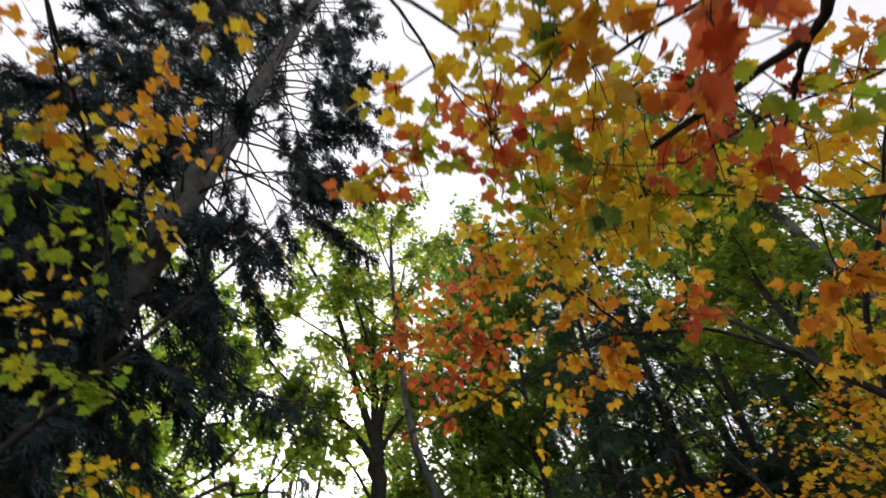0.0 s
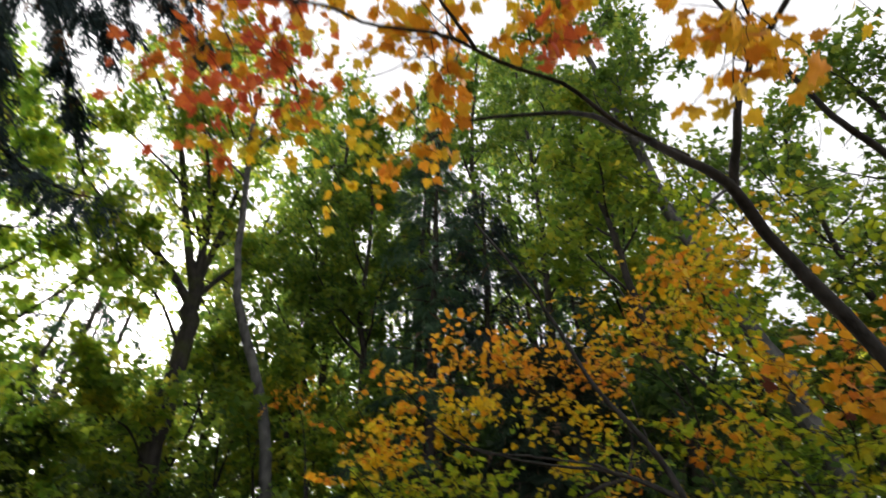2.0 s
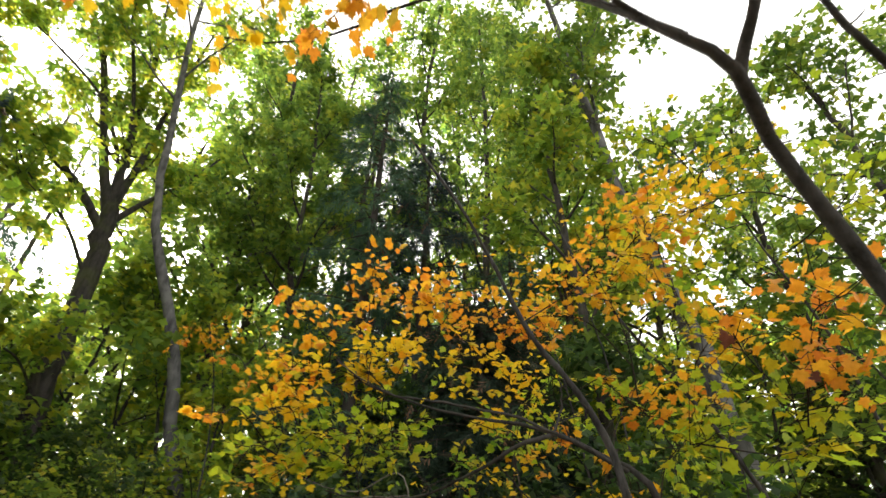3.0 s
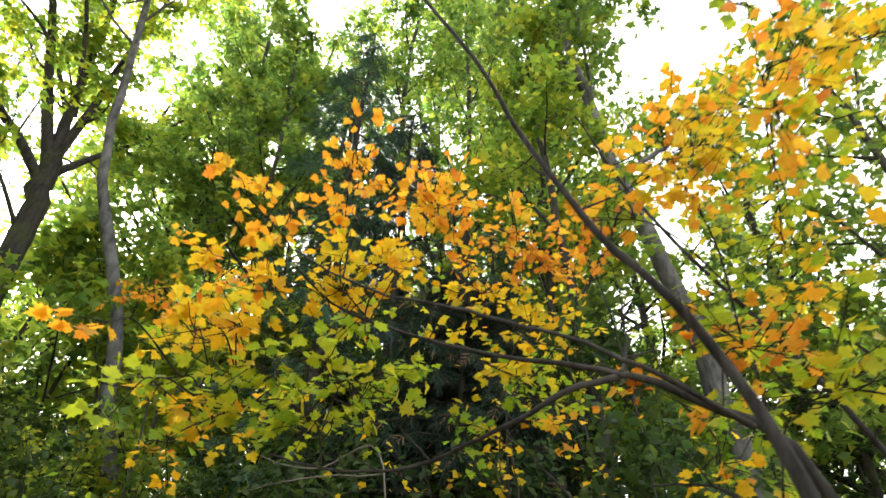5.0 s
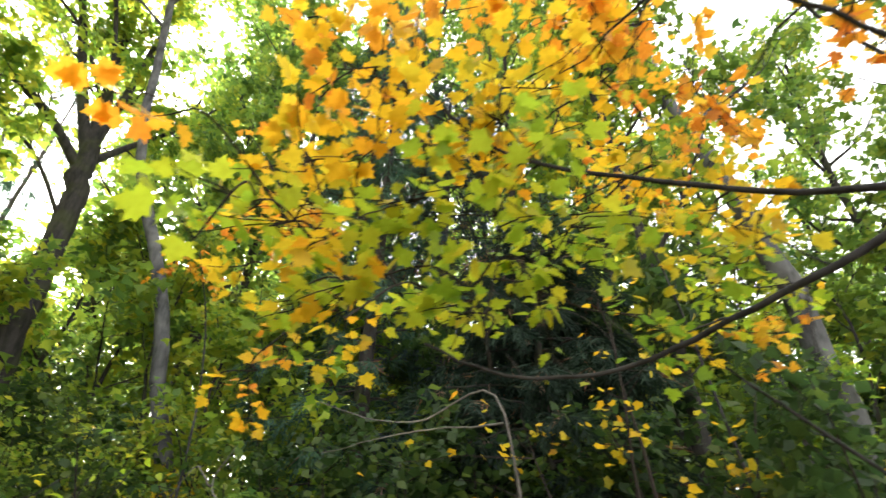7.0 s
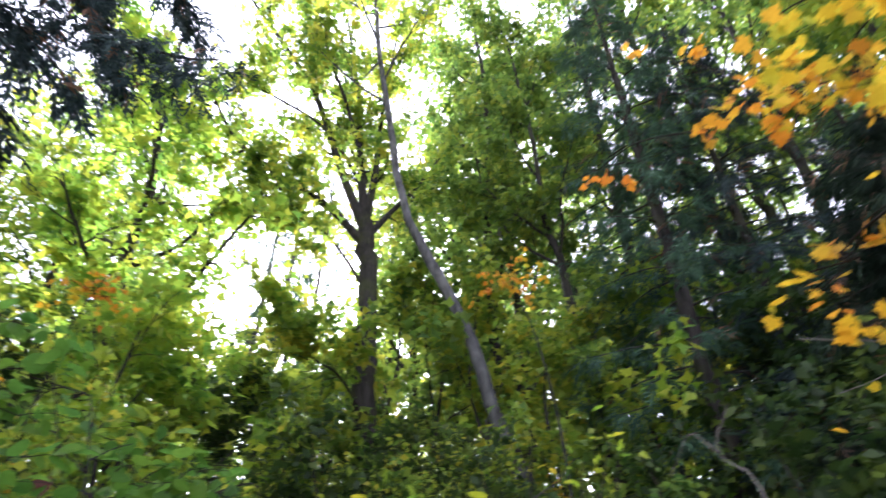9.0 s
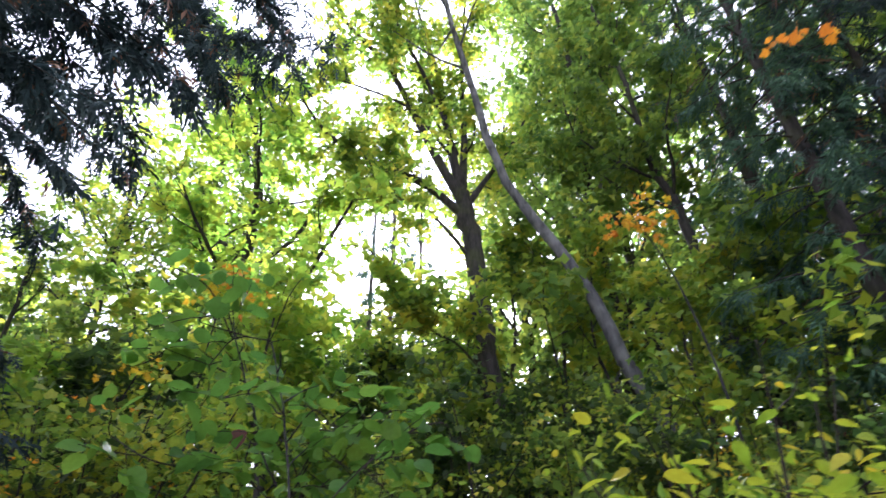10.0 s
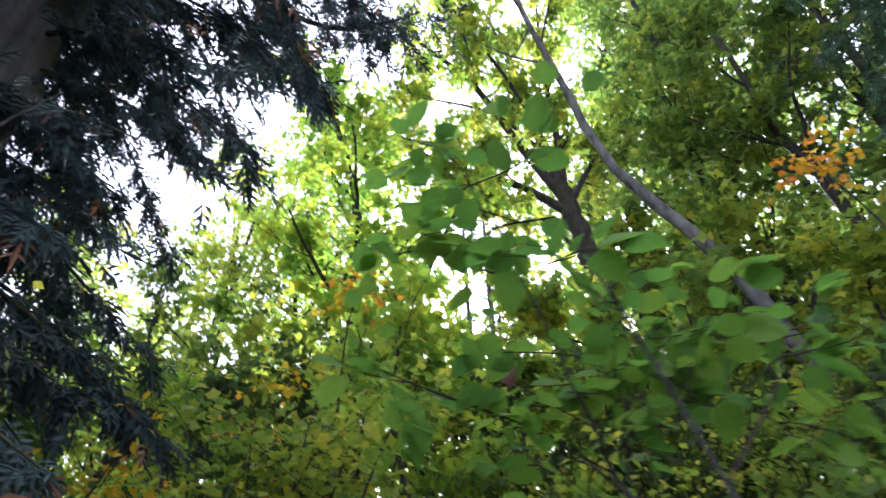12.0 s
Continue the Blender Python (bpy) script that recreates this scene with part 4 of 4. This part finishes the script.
near_maple("vine_maple", "slender vine maple with fine gold and orange leaf layers", (5.9, 6.6, ground_z(5.9, 6.6)), [
    ([(5.9, 6.6, ground_z(5.9, 6.6) - 0.05), (5.7, 6.7, 2.0), (5.4, 6.8, 4.2), (5.0, 6.9, 5.6)], 0.03, 0.005),
    ([(5.95, 6.55, ground_z(5.95, 6.55) - 0.05), (6.0, 6.4, 2.4), (5.7, 6.3, 4.4), (5.4, 6.3, 5.4)], 0.024, 0.005),
], [(4.49, 6.58, 5.79, 0.40, 15, "gold"), (4.86, 6.44, 5.61, 0.40, 15, "orange"), (5.07, 6.08, 5.71, 0.40, 15, "orange"), (4.60, 6.97, 5.34, 0.40, 15, "gold"), (5.03, 6.66, 5.25, 0.40, 15, "orange"), (5.32, 6.22, 5.34, 0.40, 15, "orange"), (4.98, 6.94, 4.99, 0.40, 15, "gold"), (5.34, 6.57, 5.00, 0.40, 15, "orange"), (5.21, 5.77, 5.80, 0.40, 15, "orange")], 69, size=0.06, more=2.4, hang=0.12, singles=60)
near_maple("vine_maple", "tall thin vine maple with a few orange leaf sprays", (1.7, 12.1, ground_z(1.7, 12.1)), [
    ([(1.7, 12.1, ground_z(1.7, 12.1) - 0.05), (1.75, 12.0, 3.2), (1.5, 11.8, 5.0), (1.1, 11.6, 6.1)], 0.03, 0.006),
], [(1.24, 11.6, 5.9, 0.5, 26, "orange"), (1.0, 11.5, 5.75, 0.4, 18, "orange"), (1.5, 11.7, 6.1, 0.4, 18, "gold"), (0.75, 11.5, 5.6, 0.3, 10, "orange")], 71, size=0.085, singles=60)
near_maple("vine_maple", "tall thin vine maple with sparse orange leaf sprays", (-4.9, 11.1, ground_z(-4.9, 11.1)), [
    ([(-4.9, 11.1, ground_z(-4.9, 11.1) - 0.05), (-4.95, 11.0, 2.8), (-4.8, 10.8, 4.6), (-4.5, 10.7, 5.5)], 0.03, 0.006),
], [(-4.63, 10.7, 5.2, 0.4, 24, "orange"), (-4.3, 10.7, 5.1, 0.35, 16, "orange"), (-5.0, 10.8, 5.3, 0.3, 14, "gold"), (-5.5, 10.6, 4.0, 0.5, 26, "gold"), (-5.9, 10.4, 3.4, 0.5, 24, "orange")], 73, size=0.085, singles=60)

# ---- the large trees ----
CEDAR_REACH = ((0, 1.9), (5.3, 2.1), (6.8, 2.6), (9, 3.1), (10.5, 3.6), (15, 4.0), (20, 3.7), (36, 0.8))
conifer("cedar", "tall red cedar with fissured grey trunk and drooping dark sprays", (-5.55, 6.5, ground_z(-5.55, 6.5)), 36, 0.46, 101, first=0.035, profile=CEDAR_REACH, branches=330, sprays=42, size=0.36, inner_high=0.55, fine=0.68, low=1.9, droop=0.62, dead=26, inner=0.14, shape=SPRAY_FULL, bark=BARK_MID,
        extra=[([(-5.55, 6.5, 8.2), (-4.9, 7.4, 8.1), (-3.9, 8.3, 7.5), (-3.1, 8.5, 7.25), (-2.6, 8.6, 7.3)], 0.055)])
conifer("cedar", "slender red cedar with dark drooping sprays and sparse crown", (-8.7, 6.2, ground_z(-8.7, 6.2)), 31, 0.26, 102, first=0.12, profile=((0, 1.8), (12, 3.4), (31, 0.7)), branches=180, sprays=32, size=0.42, droop=0.6, dead=12, shape=SPRAY_FAR)

def along_view(pts, k):
    """The same line k times as far from the middle of the walk."""
    return [(x * k, 4.5 + (y - 4.5) * k, 1.5 + (z - 1.5) * k) for x, y, z in pts]


F0 = (-1.85, 17.2, ground_z(-1.85, 17.2))
broadleaf("forked_maple", "big forked maple with dark trunk and spreading limbs", [F0] + along_view([(-1.7, 16.45, 4.0), (-1.95, 16.4, 8.5), (-2.2, 16.4, 10.9)], 1.06), 0.31, 0.24, 202, limbs=0, limb_len=4.3, subs=11, twigs=5,
          leaves=10500, size=0.235, mat="ygreen", spread=0.17, explicit=[
    (along_view([(-2.1, 16.4, 10.0), (-3.2, 16.1, 11.2), (-4.6, 15.6, 12.0), (-5.9, 15.0, 12.9), (-6.9, 14.6, 14.6)], 1.06), 0.15),
    (along_view([(-2.2, 16.4, 10.6), (-3.0, 16.2, 12.6), (-4.2, 15.8, 15.9), (-5.4, 15.2, 17.8), (-6.7, 14.5, 19.6)], 1.06), 0.17),
    (along_view([(-2.2, 16.4, 10.8), (-2.5, 16.3, 13.0), (-2.9, 16.2, 16.5), (-3.6, 16.0, 20.5)], 1.06), 0.17),
    (along_view([(-2.2, 16.4, 10.8), (-2.05, 16.4, 13.0), (-2.0, 16.4, 16.0), (-1.6, 16.2, 21.0)], 1.06), 0.15),
    (along_view([(-2.15, 16.4, 10.3), (-1.7, 17.4, 12.0), (-0.9, 18.8, 14.5), (0.2, 20.2, 18.0)], 1.06), 0.12),
    (along_view([(-2.4, 16.3, 12.2), (-3.6, 15.9, 14.2), (-5.2, 15.4, 15.2), (-6.6, 15.0, 15.8)], 1.06), 0.07),
    (along_view([(-2.3, 16.4, 12.4), (-2.9, 15.4, 14.6), (-3.6, 14.4, 16.4), (-4.2, 13.6, 18.6)], 1.06), 0.08),
    (along_view([(-2.0, 16.4, 8.6), (-2.8, 15.6, 9.6), (-3.8, 14.8, 10.2), (-4.6, 14.2, 11.4)], 1.06), 0.06),
    (along_view([(-1.8, 16.4, 5.4), (-2.3, 15.6, 6.0), (-2.7, 15.0, 6.1), (-3.2, 14.6, 6.6)], 1.06), 0.04),
])
broadleaf("leaning_alder", "pale grey alder trunk leaning over, with thin crown", [(2.45, 15.7, ground_z(2.45, 15.7))] + along_view([(1.35, 16.25, 4.9), (0.35, 16.3, 8.0), (-1.05, 16.25, 11.3), (-1.75, 16.1, 15.4), (-2.4, 16.0, 19.8), (-2.6, 15.8, 23.0)], 0.95), 0.18, 0.06, 203,
          limbs=8, first=0.7, limb_len=3.4, subs=7, leaves=3200, size=0.21, mat="ygreen", spread=0.17, bark=BARK_MID)
broadleaf("leaning_alder", "grey leaning alder with green crown", [(11.3, 8.3, ground_z(11.3, 8.3)), (10.9, 8.2, 4.1), (10.2, 8.0, 6.5), (9.5, 8.0, 8.2), (9.4, 8.6, 11.5), (9.2, 8.8, 14.3), (8.6, 8.7, 17.0), (8.0, 8.8, 21.0)], 0.25, 0.07, 204,
          limbs=10, first=0.55, limb_len=4.0, subs=8, leaves=6000, size=0.22, mat="green", spread=0.17, bark=BARK_MID)
broadleaf("maple_tree", "bright lime-leaved maple with several rising limbs", [(-7.4, 15.4, ground_z(-7.4, 15.4)), (-7.55, 15.3, 5.5), (-7.75, 15.2, 8.4), (-7.9, 15.1, 11.6), (-8.6, 14.5, 15.0)], 0.24, 0.09, 205,
          limbs=12, first=0.28, limb_len=4.2, subs=7, leaves=6500, size=0.24, mat="bright", spread=0.17, rise=(20, 65))

broadleaf("woodland_tree", "dark crooked broadleaved tree leaning among green leaves", [(4.4, 17.5, ground_z(4.4, 17.5)), (3.7, 17.6, 7.0), (3.5, 17.6, 10.0), (3.2, 17.7, 12.2), (3.2, 17.8, 16.4), (2.8, 18.0, 21.5)], 0.17, 0.05, 206,
          limbs=12, first=0.4, limb_len=4.0, subs=7, leaves=6800, size=0.24, mat="green", spread=0.17)
broadleaf("woodland_tree", "thin straight pale-barked tree among green leaves", [(0.9, 20.1, ground_z(0.9, 20.1)), (1.5, 20.1, 9.3), (2.0, 20.0, 13.1), (2.4, 19.9, 17.1), (2.8, 19.8, 21.0)], 0.11, 0.04, 207,
          limbs=11, first=0.35, limb_len=3.2, subs=6, leaves=4600, size=0.24, mat="green", bark=BARK_GREY, spread=0.17)
broadleaf("woodland_tree", "straight dark-trunked tree behind the vine maples", [(8.5, 9.05, ground_z(8.5, 9.05)), (8.44, 9.15, 4.3), (8.34, 9.28, 7.0), (8.2, 9.5, 11.0), (8.1, 9.7, 15.0)], 0.17, 0.05, 208,
          limbs=9, first=0.5, limb_len=3.0, subs=6, leaves=3200, size=0.22, mat="ygreen", spread=0.17)

# far bare-stemmed conifers behind the forked maple
for k, (x, y, h, s) in enumerate([(-7.3, 25.5, 23, 301), (-6.3, 26.5, 20, 302), (-9.0, 27.0, 22, 303), (-8.0, 28.5, 16, 304)]):
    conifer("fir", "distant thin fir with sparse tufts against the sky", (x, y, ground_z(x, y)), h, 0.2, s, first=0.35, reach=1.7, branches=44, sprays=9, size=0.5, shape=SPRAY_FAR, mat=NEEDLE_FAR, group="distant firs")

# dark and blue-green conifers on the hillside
# the first two carry the near-black needles, the hollow's shade put into their colour
for x, y, h, r, reach, n, full, size, s, mat in [(5.6, 9.3, 6.2, 0.12, 2.5, 120, 52, 0.28, 401, NEEDLE_SHADED), (6.9, 10.3, 6.8, 0.12, 2.5, 95, 38, 0.28, 402, NEEDLE_SHADED), (4.5, 13.2, 17, 0.2, 2.1, 120, 18, 0.38, 403, NEEDLE_FAR), (6.3, 13.4, 14, 0.17, 2.5, 110, 22, 0.38, 408, NEEDLE),
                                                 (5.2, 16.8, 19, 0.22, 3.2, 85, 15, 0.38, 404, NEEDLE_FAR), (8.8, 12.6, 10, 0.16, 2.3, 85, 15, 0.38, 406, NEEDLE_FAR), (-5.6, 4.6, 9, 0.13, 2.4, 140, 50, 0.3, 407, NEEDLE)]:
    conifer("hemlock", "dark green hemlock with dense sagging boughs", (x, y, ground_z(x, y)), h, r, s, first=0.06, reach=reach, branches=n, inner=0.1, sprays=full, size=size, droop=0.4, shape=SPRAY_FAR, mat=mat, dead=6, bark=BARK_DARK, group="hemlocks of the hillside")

# broadleaved trees that close the wood behind
MASTERS = []
for k, (mat, h, lv) in enumerate([("green", 21, 3900), ("ygreen", 19, 3600), ("green", 17, 3600), ("green", 29, 4700)]):
    bx, by = [(2.4, 21.5), (-1.6, 24.5), (12.6, 14.0), (8.0, 17.3)][k]
    z0 = ground_z(bx, by)
    MASTERS.append(broadleaf("woodland_tree", ["tall green broadleaved tree with slender dark trunk", "yellowing broadleaved tree of the wood", "green broadleaved tree with low crown", "very tall green broadleaved tree with narrow crown"][k],
                   [(bx, by, z0), (bx + 0.3, by, z0 + h * 0.35), (bx - 0.2, by + 0.2, z0 + h * 0.7), (bx + 0.3, by, z0 + h)], 0.22, 0.06, 500 + k, limbs=16, first=0.16, limb_len=4.4, leaves=lv, size=0.29, mat=mat, spread=0.19, show_twigs=False, group="woodland trees"))
PLACES = [(0.5, 24, 0, 1.3), (1.7, 19.2, 3, 0.88), (5.2, 24, 3, 0.95), (10.4, 18.2, 3, 1.0), (12.6, 17.0, 3, 0.9), (13.5, 11.5, 1, 0.8), (15.0, 8.0, 2, 0.8), (16, 15, 2, 1.0), (9.4, 14.8, 3, 0.8), (6.6, 20.0, 3, 0.95), (11.4, 13.0, 3, 0.75), (12.8, 4.8, 2, 0.72), (15.5, 2.5, 0, 0.7), (-12.3, 18.3, 0, 0.8), (-13, 16, 1, 0.65), (-12.5, 21.5, 2, 0.9), (-15, 12, 0, 0.5), (-12.0, 13.0, 2, 0.5), (-16, 18, 1, 0.9), (2.5, 29, 3, 0.9), (-15.5, 27, 0, 0.8), (-17, 25, 2, 0.9), (8, 28, 2, 1.1), (14, 24, 0, 1.0), (18, 20, 3, 0.9), (20, 11, 0, 0.8), (-3.2, 31, 0, 0.8), (-19, 14, 1, 0.8)]
for k, (x, y, m, s) in enumerate(PLACES):
    g = random.Random(900 + k)
    ob = copy_thing(MASTERS[m], Matrix.Translation((x, y, ground_z(x, y))) @ Matrix.Rotation(g.uniform(0, 6.28), 4, "Z") @ Matrix.Diagonal((s, s, s * g.uniform(0.9, 1.1), 1)))

# low trees of the understorey, leafy almost to the ground
LOW = []
for k, (mat, h, lv, label) in enumerate([("green", 6.0, 5200, "small green understorey tree leafy to the ground"), ("ygreen", 5.5, 5000, "small yellow-green understorey tree"), ("deep", 5.0, 5200, "small dark green understorey tree"), ("bright", 5.0, 4200, "small lime-leaved understorey tree")]):
    bx, by = [(4.2, 15.4), (-5.6, 13.8), (7.8, 8.8), (-4.7, 12.2)][k]
    z0 = ground_z(bx, by)
    LOW.append(broadleaf("understorey_tree", label, [(bx, by, z0), (bx + 0.15, by, z0 + h * 0.4), (bx - 0.2, by + 0.1, z0 + h * 0.75), (bx, by - 0.1, z0 + h)], 0.06, 0.015, 550 + k, limbs=9, first=0.1, limb_len=2.3, subs=5, twigs=3,
                         leaves=int(lv * 0.3), size=0.22, mat=mat, spread=0.17, show_twigs=False, sides=8, group="understorey trees"))
g = random.Random(41)
for k in range(72):
    az = radians(-84 + 158 * (k + g.random()) / 72)
    d = g.choice([10.5, 13, 15.5, 18.5, 21, 25]) + g.uniform(-1, 1)
    x, y = 0.3 - math.sin(az) * d, 4.2 + math.cos(az) * d
    s = g.uniform(0.65, 1.0) * (0.6 + d / 24) * (0.6 if -9 < math.degrees(az) < 16 and d < 17 else 0.85 if 15 < math.degrees(az) < 31 else 1)
    m = g.choice([0, 0, 1, 1, 2, 2, 3])
    # leaf colour swapped by direction: deep leaves imitate shade, yellow-green ones sky-lit foliage
    copy_thing(LOW[2 if 0 < math.degrees(az) < 12 and d < 14 and m in (1, 3) else 1 if -22 < math.degrees(az) < -2 and m == 2 else m], Matrix.Translation((x, y, ground_z(x, y))) @ Matrix.Rotation(g.uniform(0, 6.28), 4, "Z") @ Matrix.Scale(s, 4))

for k in range(34):
    az = radians(-80 + 150 * (k + g.random()) / 34)
    d = g.uniform(26, 40)
    x, y, s = 0.3 - math.sin(az) * d, 4.2 + math.cos(az) * d, g.uniform(1.5, 2.3) * (0.75 if 14 < math.degrees(az) < 30 else 1)
    copy_thing(LOW[g.choice([0, 0, 1, 2])], Matrix.Translation((x, y, ground_z(x, y))) @ Matrix.Rotation(g.uniform(0, 6.28), 4, "Z") @ Matrix.Scale(s, 4))

# slim young trees round the foot of the forked maple
for k, (x, y, m, s) in enumerate([(-3.1, 18.4, 0, 1.05), (-1.5, 18.7, 1, 1.45), (-0.2, 18.2, 0, 1.35), (0.9, 17.4, 1, 1.2)]):
    copy_thing(LOW[m], Matrix.Translation((x, y, ground_z(x, y))) @ Matrix.Rotation(1.1 + 1.7 * k, 4, "Z") @ Matrix.Scale(s, 4))

# ---- undergrowth ----
g = random.Random(77)
SHRUBS = []
for k, (mat, h, reach, shape, size, lv, label) in enumerate([
        ("green", 2.2, 1.1, KITE, 0.13, 1250, "green leafy shrub of the undergrowth"), ("deep", 2.6, 1.2, KITE, 0.125, 1350, "dark green shrub of the undergrowth"),
        ("ygreen", 2.4, 1.2, KITE, 0.094, 1400, "yellow-green maple shrub of the undergrowth"), ("gold", 2.3, 1.1, KITE, 0.078, 1000, "gold-leaved maple shrub of the undergrowth")]):
    x, y = [(1.9, 9.6), (3.9, 8.2), (-2.2, 10.2), (4.4, 6.6)][k]
    SHRUBS.append(leafy_shrub("undergrowth_shrub", label, (x, y, ground_z(x, y)), h, reach, 600 + k, 5, lv, size, shape, mat, group="undergrowth shrubs"))
for k in range(115):
    az, d = radians(g.uniform(-78, 72)), g.uniform(6.3, 17)
    x, y = 0.3 - math.sin(az) * d, 4.2 + math.cos(az) * d
    s = g.uniform(0.7, 1.35)
    if math.hypot(x + 1.1, y - 5.6) < 4.6 or math.hypot(x - 1.35, y - 3.6) < 4.6:
        continue
    copy_thing(SHRUBS[g.choice([0, 0, 1, 1, 1, 2, 2, 3])], Matrix.Translation((x, y, ground_z(x, y))) @ Matrix.Rotation(g.uniform(0, 6.28), 4, "Z") @ Matrix.Scale(s, 4))
for k in range(18):
    x, y, s = -4.2 + 7.6 * (k + g.random()) / 18, g.uniform(11.5, 15.4), g.uniform(1.0, 1.35)
    copy_thing(SHRUBS[g.choice([0, 0, 1, 2])], Matrix.Translation((x, y, ground_z(x, y))) @ Matrix.Rotation(g.uniform(0, 6.28), 4, "Z") @ Matrix.Scale(s, 4))
leafy_shrub("vine_maple_bush", "gold-leaved vine maple in the undergrowth", (4.9, 6.9, ground_z(4.9, 6.9)), 3.8, 1.5, 654, 5, 450, 0.075, MAPLE_FAR, "gold", category="tree", spread=0.16)
for k in range(16):
    az, d = radians(-18 - 48 * (k + g.random()) / 16), g.uniform(5.0, 7.2)
    x, y, s = 1.35 - math.sin(az) * d, 3.5 + math.cos(az) * d, g.uniform(0.95, 1.2)
    copy_thing(SHRUBS[g.choice([1, 1, 0])], Matrix.Translation((x, y, ground_z(x, y))) @ Matrix.Rotation(g.uniform(0, 6.28), 4, "Z") @ Matrix.Scale(s, 4))
leafy_shrub("yellow_sapling", "yellow-leaved sapling with pointed leaves beside the path", (0.62, 7.5, ground_z(0.62, 7.5)), 2.35, 1.0, 650, 11, 2600, 0.085, TIPPED, "lime", category="sapling", split=True)
leafy_shrub("vine_maple_bush", "small vine maple with lime and orange leaves", (-4.4, 9.4, ground_z(-4.4, 9.4)), 4.0, 1.7, 651, 9, 4200, 0.08, MAPLE_FAR, "ygreen", category="tree", spread=0.16)
leafy_shrub("vine_maple_bush", "small orange-leaved vine maple in the undergrowth", (-5.4, 10.6, ground_z(-5.4, 10.6)), 3.4, 1.2, 652, 6, 1500, 0.07, MAPLE_FAR, "orange", category="tree", spread=0.14)
for k in range(70):
    az, d = radians(g.uniform(-75, 60)), g.uniform(3.8, 10)
    fern(0.6 - math.sin(az) * d, 4.4 + math.cos(az) * d, 700 + k, g.uniform(0.8, 1.4))
